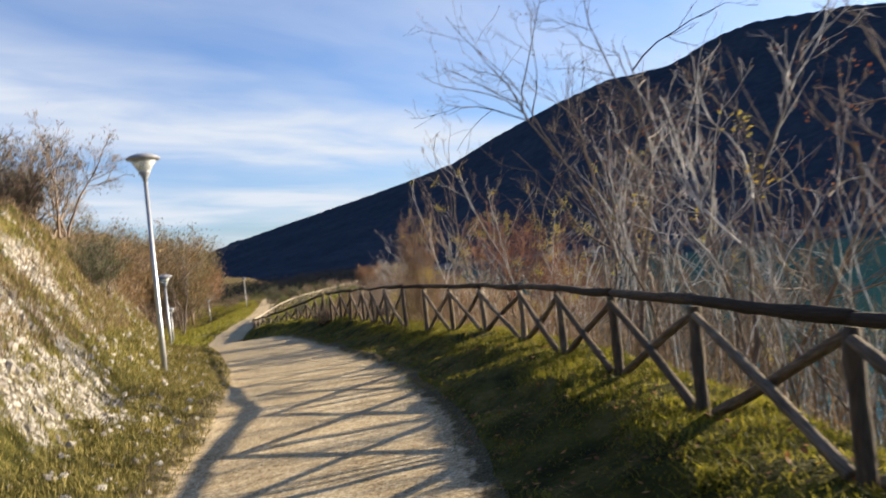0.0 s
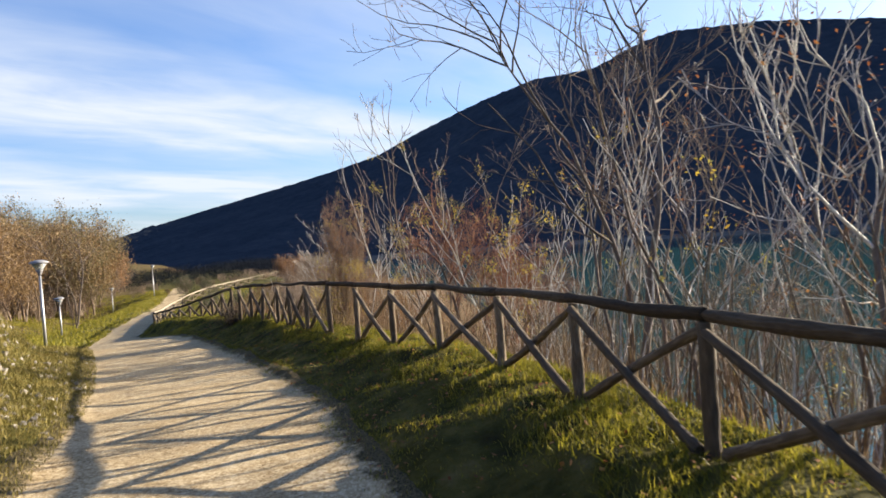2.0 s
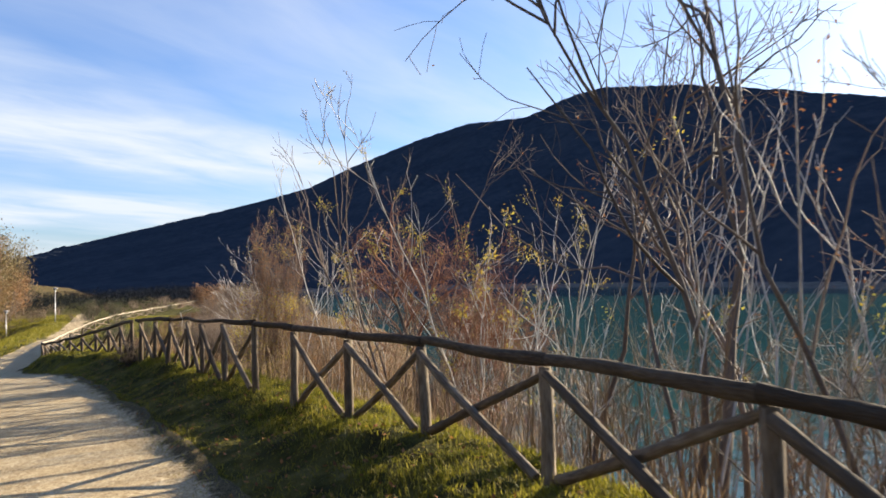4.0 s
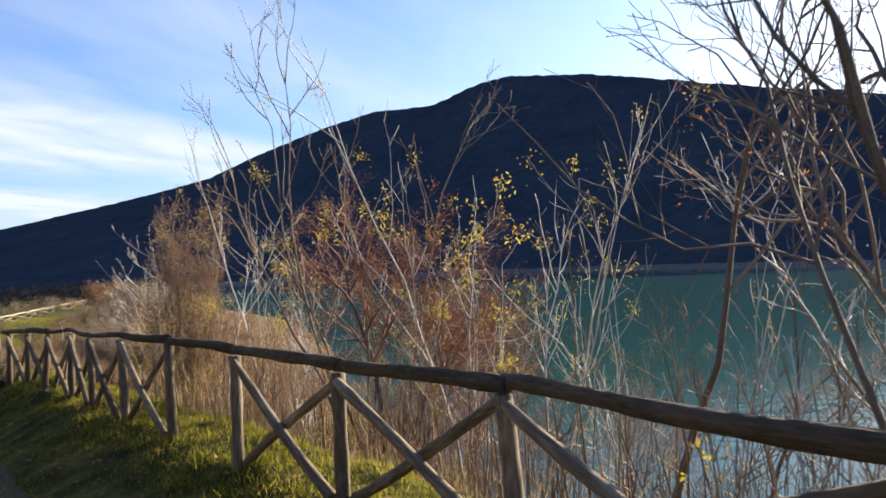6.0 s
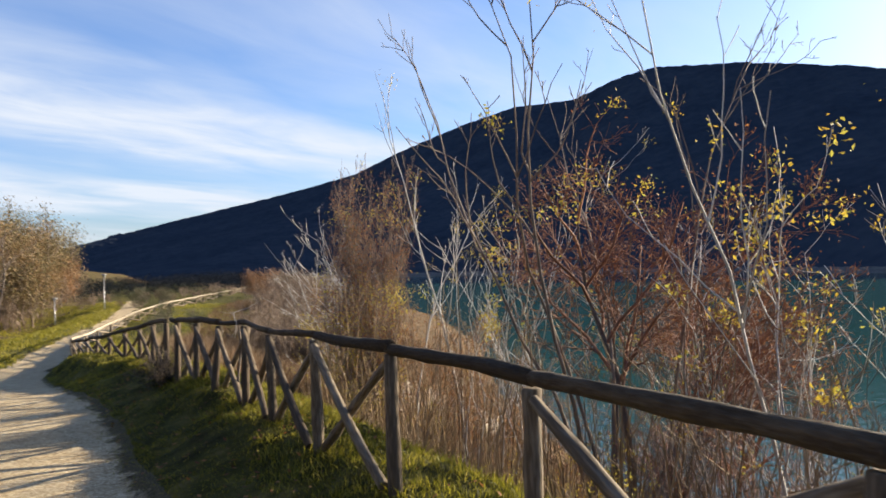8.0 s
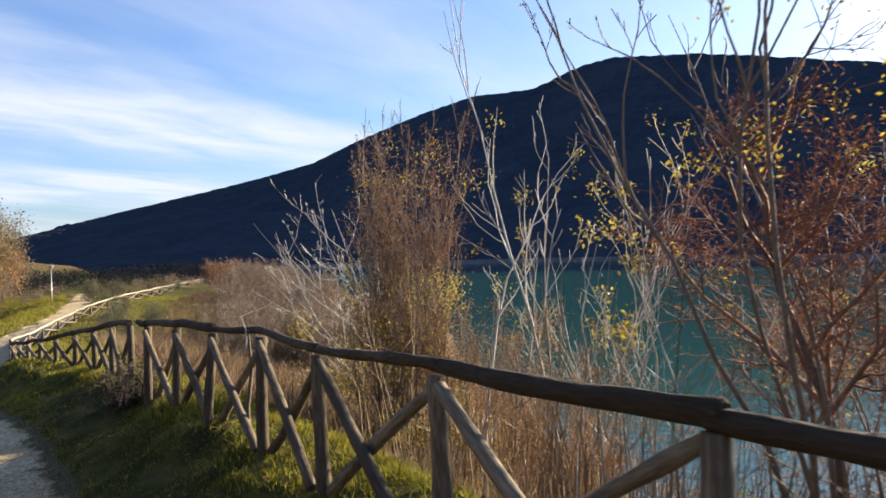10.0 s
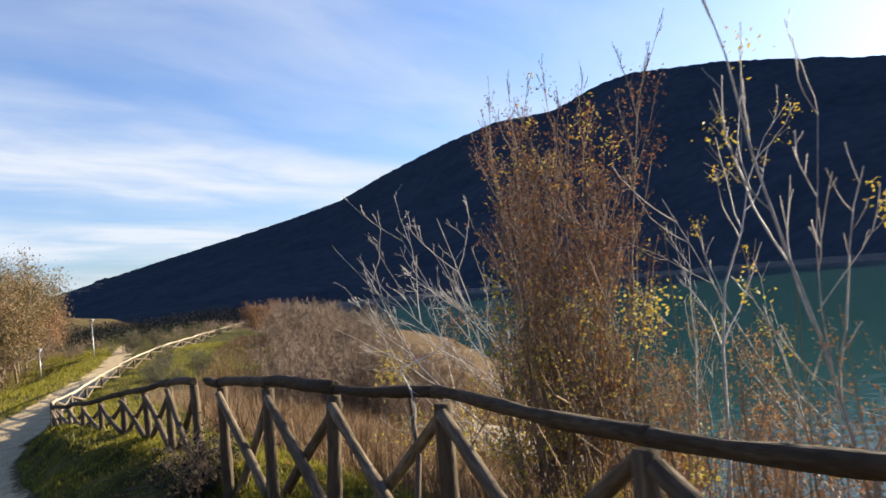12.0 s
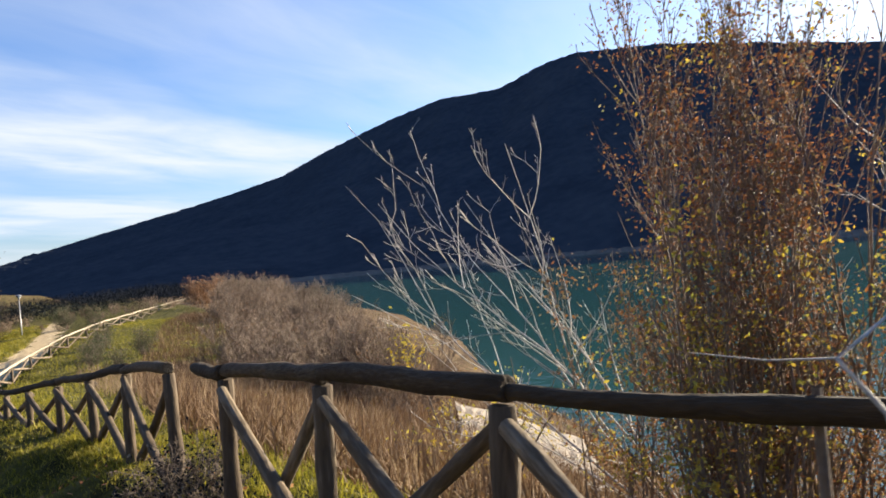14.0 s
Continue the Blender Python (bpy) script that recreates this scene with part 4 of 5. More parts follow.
# thickets: far side of the fence, and the wooded slope on the other side
r = random.Random(9)
thick = []
for k in range(3):
    stems = [(r.uniform(-0.8, 0.8), r.uniform(-0.8, 0.8), r.uniform(-0.4, 0.4), r.uniform(-0.4, 0.4), r.uniform(1.2, 2.4), r.uniform(0.012, 0.022)) for _ in range(16)]
    thick.append(tree("brushwood", "brown bare brushwood thicket with a few dry leaves", "shrub", 91 + k, stems, dict(THICKET, rise=0.09, angle=(0.3, 0.8), thin=0.005), M_BARK_GREY, [("foliage", (M_LEAF_RUST, M_LEAF_OLIVE, M_LEAF_OLIVE)[k], 900, 0.022, 0.12, 0.2, 3.0)], "thickets on the shore", False))
first = set()
for i in range(70):
    y = 33 + 84 * r.random() ** 1.5
    x = -2.6 - (0.115 if y < 45 else 0.105) * (y - 17) + r.random() * (4 + 0.08 * (y - 24))
    k = i % 3
    put(thick[k], x, y, r.uniform(0, 360), r.uniform(0.6, 0.95) * (1 + 0.008 * (y - 33)), first=k not in first)
    first.add(k)
for i in range(34):
    y = r.uniform(98, 119)
    put(thick[i % 3], -34 + 32 * i / 33 + r.uniform(-1, 1), y, r.uniform(0, 360), r.uniform(0.4, 0.75))
wood = []
for k in range(3):
    stems = [(r.uniform(-1.2, 1.2), r.uniform(-1.2, 1.2), r.uniform(-0.3, 0.3), r.uniform(-0.3, 0.3), r.uniform(3.0, 5.2), r.uniform(0.04, 0.08)) for _ in range(9)]
    wood.append(tree("bare_bush", "tall brown leafless bushes on the hillside", "shrub", 95 + k, stems, THICKET, M_BARK_GREY, [("foliage", (M_LEAF_TAN, M_LEAF_OLIVE, M_LEAF_OLIVE)[k], 5200, 0.075, 0.34, 0.0, 7.0)] + ([("green_foliage", M_LEAF_GREEN, 1500, 0.07, 0.3, 0.4, 3.0)] if k == 2 else []), "bushes on the hillside", False))
first = set()
for i in range(72):
    y = r.uniform(58, 128)
    c = float(np.interp(y, CENTRE[:, 1], CENTRE[:, 0]))
    x = c - 11.5 - r.random() ** 1.3 * 24 - max(0.0, (88 - y) * 0.3)
    k = i % 3
    put(wood[k], x, y, r.uniform(0, 360), r.uniform(1.3, 2.1), first=k not in first)
    first.add(k)
for i in range(14):
    y = r.uniform(34, 58)
    put(wood[i % 3], -2.0 - 0.54 * (y - 2) - r.uniform(0, 12), y, r.uniform(0, 360), r.uniform(0.8, 1.3))

for i in range(46):
    y = r.uniform(52, 126)
    c = float(np.interp(y, CENTRE[:, 1], CENTRE[:, 0]))
    put(thick[i % 3], c - 10.0 - r.random() * 6 - max(0.0, (88 - y) * 0.3), y, r.uniform(0, 360), r.uniform(1.3, 2.1))

# the two darker trees, taller than the rest
r = random.Random(12)
BIG = dict(YOUNG, rise=0.09, thin=0.003, kids=((8, 11), (4, 7), (2, 5)), shrink=(0.4, 0.62), angle=(0.5, 1.0))
tall = tree("bare_tree", "tall dark-barked bare tree leaning over the fence", "tree", 201, [(0, 0, -0.05, -0.02, 6.4, 0.064), (0.25, 0.15, 0.05, 0.03, 5.8, 0.045), (-0.05, -0.05, -0.13, -0.12, 5.9, 0.03)], BIG, M_BARK_DARK, [("foliage", M_LEAF_BROWN, 90, 0.018, 0.05, 2, 7)], "bare trees behind the fence")
put(tall, 3.2, 10.2, 0, 1.0, first=True)
straight = tree("bare_tree", "straight dark-barked bare tree with a spreading top", "tree", 203, [(0, 0, -0.02, 0.02, 5.6, 0.048)], dict(BIG, wander=0.12, **{"from": (0.55, 0.25, 0.25)}), M_BARK_DARK, [("foliage", M_LEAF_BROWN, 60, 0.018, 0.05, 2, 7)], "bare trees behind the fence", twig_bark=M_BARK_GREY)
put(straight, 3.46, 12.86, 0, 1.0, first=True)
# fine-twigged brown shrubs filling the slope between the trees
q = random.Random(36)
fine = []
for k in range(2):
    stems = [(q.uniform(-0.3, 0.3), q.uniform(-0.3, 0.3), q.uniform(-0.35, 0.35), q.uniform(-0.35, 0.35), q.uniform(3.2, 4.4), 0.022) for _ in range(6)]
    fine.append(tree("twiggy_shrub", "tall brown leafless shrub with fine twigs on the slope", "shrub", 271 + k, stems, dict(SPREAD, rise=0.07, thin=0.0028, kids=((8, 12), (5, 9), (4, 7))), M_BARK_DARK, [("foliage", M_LEAF_RED, 900, 0.015, 0.05, 1.0, 5.0)], "twiggy shrubs behind the fence", twig_bark=M_BARK_GREY))
first = set()
for k, x, y, turn, size in ((0, 5.4, 10.6, 0, 0.75), (1, 6.1, 12.4, 80, 0.85), (0, 4.6, 14.2, 160, 0.7), (1, 2.3, 16.7, 300, 0.4), (0, 3.9, 16.6, 100, 0.55)):
    put(fine[k], x, y, turn, size, first=k not in first)
    first.add(k)
# the pale shrub whose branches lean away from the water
lean = tree("leaning_shrub", "pale bare shrub with branches leaning over the bank", "shrub", 211,
            [(0, 0, -0.50, 0.30, 4.6, 0.018), (0.1, 0.2, -0.68, 0.35, 4.3, 0.016), (0.1, 0.3, -0.60, 0.10, 4.2, 0.015), (0.0, 0.1, -0.45, 0.45, 4.7, 0.016), (0.05, -0.1, -0.35, 0.28, 4.5, 0.016), (0.2, 0.1, -0.85, 0.30, 3.4, 0.014)], dict(WHIP, rise=0.06, wander=0.09, thin=0.0026, levels=3, kids=((7, 10), (3, 6), (2, 4)), **{'from': (0.3, 0.2, 0.2)}), M_BARK_PALE, [("yellow_foliage", M_LEAF_YELLOW, 160, 0.017, 0.06, 0.5, 2.0)])
put(lean, 0.25, 23.5, 0, 1.1, first=True)

# slender single-stemmed trees past the shrubs
slim = []
for k in range(3):
    q = random.Random(600 + k)
    slim.append(tree("slender_tree", "slender pale bare tree with a few yellow leaves", "tree", 220 + k, [(0, 0, q.uniform(-0.16, 0.1), q.uniform(-0.1, 0.1), 5.0 + 0.4 * k, 0.019), (0.05, 0.05, q.uniform(-0.1, 0.2), q.uniform(-0.1, 0.2), 3.8, 0.012)][:1 + k % 2],
                     dict(WHIP, wander=0.10, kids=((7, 11), (2, 5)), shrink=(0.18, 0.34)), M_BARK_PALE, [("yellow_foliage", M_LEAF_YELLOW, 160, 0.016, 0.06, 1.0, 6.0)], "slender trees behind the fence"))
first = set()
for k, x, y, turn, size in ((0, -0.1, 20.2, 0, 0.95), (1, 0.5, 19.5, 80, 1.0), (2, 1.1, 20.9, 170, 0.95), (0, 1.8, 20.2, 200, 1.05), (2, 2.3, 21.8, 30, 0.9), (1, 1.3, 23.4, 300, 0.8), (0, 3.3, 15.0, 10, 1.1), (2, 2.5, 15.4, 60, 1.05), (1, 3.9, 15.8, 200, 1.15), (2, 4.4, 17.0, 120, 1.2),  (0, 3.9, 18.6, 120, 1.05), (1, 3.6, 20.0, 150, 1.0)):
    put(slim[k], x, y, turn, size, first=k not in first)
    first.add(k)
golden = tree("yellow_sapling", "thin pale sapling holding clusters of yellow leaves", "tree", 228, [(0, 0, -0.1, 0.0, 4.4, 0.02), (0.1, 0, 0.16, 0.05, 4.0, 0.016)], dict(WHIP, kids=((7, 10), (2, 4))), M_BARK_PALE, [("yellow_foliage", M_LEAF_YELLOW, 330, 0.030, 0.07, 2.6, 5.0)], "saplings with yellow leaves")
put(golden, 2.9, 16.0, 0, 1.0, first=True)
put(golden, 3.7, 17.0, 140, 1.0)
put(golden, 1.3, 18.4, 70, 0.8)
# the pale crown that rises through the reddish shrub
crown = tree("bare_tree", "pale bare tree with curved limbs rising through the reddish shrub", "tree", 229, [(0, 0, -0.40, -0.16, 6.0, 0.028), (0.05, 0, -0.20, 0.02, 6.0, 0.03), (0.0, 0.1, -0.05, -0.05, 6.1, 0.026), (0.1, 0.1, 0.12, 0.0, 6.0, 0.028), (0.1, 0, 0.40, -0.05, 6.0, 0.028)],
             dict(YOUNG, wander=0.13, rise=0.14, kids=((6, 9), (2, 5), (1, 3)), shrink=(0.22, 0.38), angle=(0.4, 0.85), **{"from": (0.55, 0.3, 0.3)}), M_BARK_GREY, [("yellow_foliage", M_LEAF_YELLOW, 90, 0.02, 0.06, 3.6, 5.0)], "bare trees behind the fence", twig_bark=M_BARK_GREY)
put(crown, 1.7, 17.25, 0, 1.0, first=True)
# low shrubs with yellow leaves
q = random.Random(31)
yel = tree("yellow_shrub", "low shrub with yellow-green leaves on the slope", "shrub", 231, [(q.uniform(-0.2, 0.2), q.uniform(-0.2, 0.2), q.uniform(-0.7, 0.7), q.uniform(-0.7, 0.7), q.uniform(0.9, 1.6), 0.012) for _ in range(7)], dict(WHIP, rise=0.03), M_BARK_DARK,
           [("yellow_foliage", M_LEAF_YELLOW, 900, 0.018, 0.09, 0.2, 2.0)], "yellow shrubs behind the fence")
put(yel, -1.35, 24.9, 0, 1.55, first=True)
gold = tree("golden_shrub", "upright shrub with bright golden-yellow leaves behind the fence", "shrub", 235, [(q.uniform(-0.15, 0.15), q.uniform(-0.15, 0.15), q.uniform(-0.22, 0.22), q.uniform(-0.2, 0.2), q.uniform(1.5, 2.3), 0.011) for _ in range(7)], dict(WHIP, wander=0.1), M_BARK_GREY,
            [("yellow_foliage", M_LEAF_YELLOW, 1500, 0.017, 0.08, 0.5, 2.5)], "yellow shrubs behind the fence")
put(gold, -1.2, 21.15, 0, 1.05, first=True)
put(yel, -1.0, 21.0, 10, 0.8)
for x, y, turn, size in ((0.4, 22.0, 90, 1.1), (1.3, 19.3, 180, 1.0), (0.2, 23.0, 30, 1.2), (-0.9, 20.6, 200, 0.8), (3.2, 14.9, 45, 1.0), (1.3, 16.0, 130, 0.9), (4.2, 8.6, 250, 0.9)):
    put(yel, x, y, turn, size)
# upright golden-brown canes with dry leaves close behind the fence
q = random.Random(33)
cane = []
for k in range(2):
    cane.append(tree("cane_clump", "clump of upright golden-brown canes with dry leaves", "shrub", 251 + k, [(q.uniform(-0.5, 0.5), q.uniform(-0.5, 0.5), q.uniform(-0.12, 0.12), q.uniform(-0.12, 0.12), q.uniform(1.2, 2.7), 0.009) for _ in range(22)],
                     dict(WHIP, wander=0.05, thin=0.0022, kids=((4, 7), (2, 4)), shrink=(0.15, 0.3)), M_BARK_GREY, [("foliage", M_LEAF_TAN, 1800, 0.017, 0.08, 0.1, 3.0), ("orange_foliage", M_LEAF_BROWN, 1500, 0.017, 0.08, 0.4, 3.0)], "cane clumps behind the fence"))
first = set()
for k, x, y, turn, size in ((0, -0.1, 20.9, 0, 0.9), (1, 0.5, 21.7, 80, 1.0), (0, -1.0, 22.4, 160, 0.9), (1, 1.0, 20.3, 240, 0.9), (0, 0.4, 19.2, 300, 0.85), (0, 0.9, 22.6, 40, 0.95), (1, 1.6, 21.4, 130, 0.9), (0, 1.9, 22.9, 210, 1.0), (1, 0.8, 24.2, 20, 1.0), (1, 2.4, 20.6, 310, 0.9), (0, -0.3, 22.0, 75, 0.85)):
    put(cane[k], x, y, turn, size, first=k not in first)
    first.add(k)
# the orange bush on the headland
q = random.Random(34)
orange = tree("orange_bush", "rounded bush with orange-brown autumn leaves on the headland", "shrub", 261, [(q.uniform(-0.5, 0.5), q.uniform(-0.5, 0.5), q.uniform(-0.5, 0.5), q.uniform(-0.5, 0.5), q.uniform(1.4, 2.2), 0.03) for _ in range(9)], THICKET, M_BARK_GREY, [("foliage", M_LEAF_RUST, 3600, 0.05, 0.17, 0.0, 4.0)])
put(orange, -12.2, 94, 0, 1.5, first=True)
put(orange, -41.0, 112, 60, 2.8)
put(orange, -40.5, 103, 160, 2.6)
# shrubs on top of the bank
q = random.Random(32)
ever = tree("grey_green_bush", "grey-green evergreen bush on top of the bank", "shrub", 241, [(q.uniform(-0.4, 0.4), q.uniform(-0.4, 0.4), q.uniform(-0.6, 0.6), q.uniform(-0.6, 0.6), q.uniform(1.2, 2.0), 0.03) for _ in range(9)], THICKET, M_BARK_GREY,
            [("foliage", M_LEAF_GREEN, 3200, 0.035, 0.13, 0.2, 3.0)], "bushes on the bank")
put(ever, -6.75, 13.0, 0, 0.55, first=True)
put(ever, -7.3, 14.3, 60, 0.6)
put(ever, -10.6, 15.4, 100, 0.8)
put(ever, -9.3, 17.8, 200, 0.45)
for x, y, turn, size in ((-9.8, 43.0, 10, 0.5), (-10.6, 46.5, 80, 0.55), (-8.4, 40.2, 200, 0.45), (-11.2, 51.0, 300, 0.6), (-26.0, 97.0, 40, 1.3), (-24.0, 99.0, 140, 1.0), (-9.0, 47.5, 250, 0.6)):
    put(ever, x, y, turn, size)
q = random.Random(35)
crest = tree("grey_bush", "dense grey leafless bush on top of the bank", "shrub", 245, [(q.uniform(-0.5, 0.5), q.uniform(-0.5, 0.5), q.uniform(-0.5, 0.5), q.uniform(-0.5, 0.5), q.uniform(1.3, 2.1), 0.03) for _ in range(14)], dict(THICKET, thin=0.004, kids=((8, 12), (5, 8), (4, 6))), M_BARK_GREY, [("foliage", M_LEAF_GREEN, 2500, 0.02, 0.1, 0.4, 3.0)], "bushes on the bank", False)
put(crest, -7.5, 12.5, 0, 1.0, first=True)
put(tall, -21.4, 52.8, 40, 1.15)
for x, y, turn, size in ((-8.4, 11.4, 40, 0.9), (-8.9, 13.4, 140, 0.9), (-8.0, 8.6, 250, 0.7)):
    put(crest, x, y, turn, size)
# the old concrete apron on the slope by the water: two cracked panels
apron = thing("concrete_apron", (0, 0, 0), "cracked pale concrete apron on the lake slope", "embankment")
lo = [Vector((-0.3, 31.6, 0)), Vector((0.7, 31.1, 0)), Vector((0.74, 31.1, 0)), Vector((2.2, 30.2, 0))]
hi = [Vector((0.9, 37.2, 0)), Vector((2.4, 37.0, 0)), Vector((2.46, 37.0, 0)), Vector((4.4, 36.6, 0))]
g = np.random.default_rng(41)
for j in (0, 2):
    V, F, n = [], [], 12
    for a in range(n):
        for c in range(n):
            f, e = a / (n - 1), c / (n - 1)
            p = (lo[j] * (1 - f) + lo[j + 1] * f) * (1 - e) + (hi[j] * (1 - f) + hi[j + 1] * f) * e
            rim = a in (0, n - 1) or c in (0, n - 1)
            V.append((p.x + 0.03 * g.standard_normal(), p.y + 0.03 * g.standard_normal(), at(p.x, p.y) + 0.12 + 0.35 * e + 0.03 * g.standard_normal() - (0.03 if rim else 0)))
    F = [(a * n + c, (a + 1) * n + c, (a + 1) * n + c + 1, a * n + c + 1) for a in range(n - 1) for c in range(n - 1)]
    rim = [a * n for a in range(n)] + [(n - 1) * n + c for c in range(1, n)] + [a * n + n - 1 for a in range(n - 2, -1, -1)] + [c for c in range(n - 2, 0, -1)]
    base = len(V)
    V += [(V[k][0], V[k][1], V[k][2] - 1.0) for k in rim]
    F += [(rim[k], base + k, base + (k + 1) % len(rim), rim[(k + 1) % len(rim)]) for k in range(len(rim))]
    mesh_object("panel", V, F, M_CONCRETE, apron)
# a dark clump of dead growth in the fence's broken bay
q = random.Random(37)
dead = tree("dead_bramble", "dark brown clump of dead brambles in the broken fence bay", "shrub", 281, [(q.uniform(-0.2, 0.2), q.uniform(-0.2, 0.2), q.uniform(-0.5, 0.5), q.uniform(-0.5, 0.5), q.uniform(0.45, 0.75), 0.008) for _ in range(26)], dict(THICKET, thin=0.002), M_BARK_DARK, [("foliage", M_SHADE_BRAMBLE, 2600, 0.014, 0.05, 0.0, 0.7)], "", False)
put(dead, -4.0, 22.5, 70, 1.0, first=True)
# the bleached branch caught on the rail, and the thin dead sapling beside it
V, F = [], []
tube(V, F, [(-2.31, 18.83, 1.05), (-2.29, 18.84, 1.15), (-2.30, 18.87, 1.24), (-2.34, 18.93, 1.335), (-2.25, 18.95, 1.37), (-2.17, 18.985, 1.39), (-2.05, 19.00, 1.46)], (0.003, 0.0045, 0.005, 0.005, 0.004, 0.003, 0.0018), 6, False)
tube(V, F, [(-2.34, 18.93, 1.335), (-2.42, 19.02, 1.33), (-2.52, 19.13, 1.345)], (0.003, 0.0022, 0.0012), 5, False)
tube(V, F, [(-2.29, 18.84, 1.15), (-2.34, 18.86, 1.08), (-2.40, 18.90, 1.02)], (0.0035, 0.003, 0.0015), 5, False)
tube(V, F, [(-2.30, 18.87, 1.24), (-2.24, 18.86, 1.20), (-2.20, 18.83, 1.21)], (0.003, 0.0022, 0.0015), 5, False)
tagged(mesh_object("broken_branch", V, F, M_BARK_PALE, smooth=True), "bleached broken branch caught on the fence rail", "branch")
V, F = [], []
zb = at(-2.31, 19.05)
tube(V, F, [(-2.31, 19.05, zb - 0.05), (-2.32, 19.06, zb + 0.3), (-2.28, 19.07, zb + 0.6), (-2.30, 19.04, 1.26)], (0.02, 0.017, 0.015, 0.01), 7, False)
tagged(mesh_object("dead_sapling", V, F, M_BARK_DARK, smooth=True), "thin dead sapling standing against the fence", "sapling")

# ---------------------------------------------------------------- stuff on the ground


def blades(name, label, category, mat, x, y, h, w, rng, lean=0.5, tall_seg=False):
    """Many single blades in one mesh: root points x, y, heights h, widths w."""
    n = len(x)
    z = height(x, y) - 0.01
    a = rng.random(n) * 2 * math.pi
    b = rng.random(n) * 2 * math.pi
    t = rng.random(n) * lean
    root = np.column_stack([x, y, z])
    side = np.column_stack([np.cos(a), np.sin(a), np.zeros(n)]) * (w / 2)[:, None]
    way = np.column_stack([np.cos(b) * t, np.sin(b) * t, np.ones(n)])
    way /= np.linalg.norm(way, axis=1)[:, None]
    mid = root + way * (h * 0.55)[:, None]
    drop = np.column_stack([np.cos(b), np.sin(b), np.zeros(n)]) * (h * t * 0.5)[:, None]
    tip = root + way * h[:, None] + drop
    V = np.stack([root - side, root + side, mid + side * 0.75, mid - side * 0.75, tip], 1).reshape(-1, 3)
    k = np.arange(n)[:, None] * 5
    faces = (k + np.array([[0, 1, 2, 3]])).tolist() + (k + np.array([[3, 2, 4]])).tolist()
    ob = mesh_object(name, V, faces, mat)
    return tagged(ob, label, category, kind="stuff")


def scatter(rng, n, y0, y1, lo, hi, keep=None):
    """Root points at a distance lo..hi right (positive) of the path's centre, y0..y1 along it."""
    s = y0 + (y1 - y0) * rng.random(n)
    d = lo + (hi - lo) * rng.random(n)
    c = np.interp(s, CENTRE[:, 1], CENTRE[:, 0])
    g = np.gradient(np.interp(np.linspace(-40, 120, 1601), CENTRE[:, 1], CENTRE[:, 0]), 0.1)
    sl = np.interp(s, np.linspace(-40, 120, 1601), g)
    x, y = c + d / np.sqrt(1 + sl * sl), s - d * sl / np.sqrt(1 + sl * sl)
    if keep is not None:
        k = keep(x, y, d, rng)
        x, y = x[k], y[k]
    return x, y


rng = np.random.default_rng(77)
patchy = lambda x, y, d, g: (0.55 + 0.45 * wobble(x, y, 2.4, 3)) > g.random(len(x)) * 0.9
verge = lambda x, y, d, g: ((0.55 + 0.45 * wobble(x, y, 2.4, 3)) > g.random(len(x)) * 0.9) & (g.random(len(x)) < 0.85 + 0.15 * smooth(1.9, 2.4, d))
x, y = scatter(rng, 200000, -3, 26, 1.02, 3.7, verge)
blades("grass", "short green and yellowish grass on the verge", "grass", M_GRASS, x, y, (0.02 + 0.075 * rng.random(len(x)) ** 2) * (1 + 0.75 * wobble(x, y, 3.3, 1)) * (0.55 + 0.45 * smooth(2.0, 2.3, lateral(x, y)[0])), 0.006 + 0.005 * rng.random(len(x)), rng, 0.9)
tx0, ty0 = scatter(rng, 900, -3, 26, 2.15, 3.6)
pick = rng.integers(len(tx0), size=42000)
spread = 0.04 + 0.09 * rng.random(len(tx0))
x, y = tx0[pick] + spread[pick] * rng.standard_normal(len(pick)), ty0[pick] + spread[pick] * rng.standard_normal(len(pick))
blades("grass", "taller yellow-green grass tufts at the fence's foot", "grass", M_GRASS, x, y, (0.05 + 0.12 * rng.random(len(tx0)) ** 1.5)[pick] * rng.uniform(0.35, 0.95, len(pick)), 0.006 + 0.004 * rng.random(len(x)), rng, 1.1)
x, y = scatter(rng, 44000, 24, 42, 0.5, 2.6, lambda x, y, d, g: patchy(x, y, d, g) & (d > np.interp(y, [21, 27, 33, 42], [1.15, 0.68, 0.48, 0.5])))
blades("grass", "short green grass between the narrow path and the fence", "grass", M_GRASS, x, y, 0.02 + 0.08 * rng.random(len(x)) ** 2, 0.008 + 0.006 * rng.random(len(x)), rng, 0.9)
x, y = scatter(rng, 42000, -2, 26, 0.84, 1.5, lambda x, y, d, g: (0.5 + 0.6 * wobble(x, y, 4.1, 8)) * smooth(0.8, 1.15, d) > g.random(len(x)))
blades("grass", "thin yellowish grass along the path's edge", "grass", M_GRASS, x, y, 0.015 + 0.06 * rng.random(len(x)) ** 2, 0.005 + 0.004 * rng.random(len(x)), rng, 1.0)
x, y = scatter(rng, 45000, 26, 70, 1.1, 9.0, patchy)
blades("grass", "short green grass beside the far path", "grass", M_GRASS, x, y, 0.06 + 0.14 * rng.random(len(x)) ** 2, 0.012 + 0.008 * rng.random(len(x)), rng, 0.9)
x, y = scatter(rng, 150000, 1, 24, -4.6, -1.40, lambda x, y, d, g: (0.9 - 0.75 * outcrop(x, y) + 0.55 * wobble(x, y, 2.5, 6)) > g.random(len(x)))
blades("grass", "yellow-green grass tufts on the bank", "grass", M_OLIVE, x, y, 0.03 + 0.10 * rng.random(len(x)) ** 2, 0.007 + 0.005 * rng.random(len(x)), rng, 0.9)
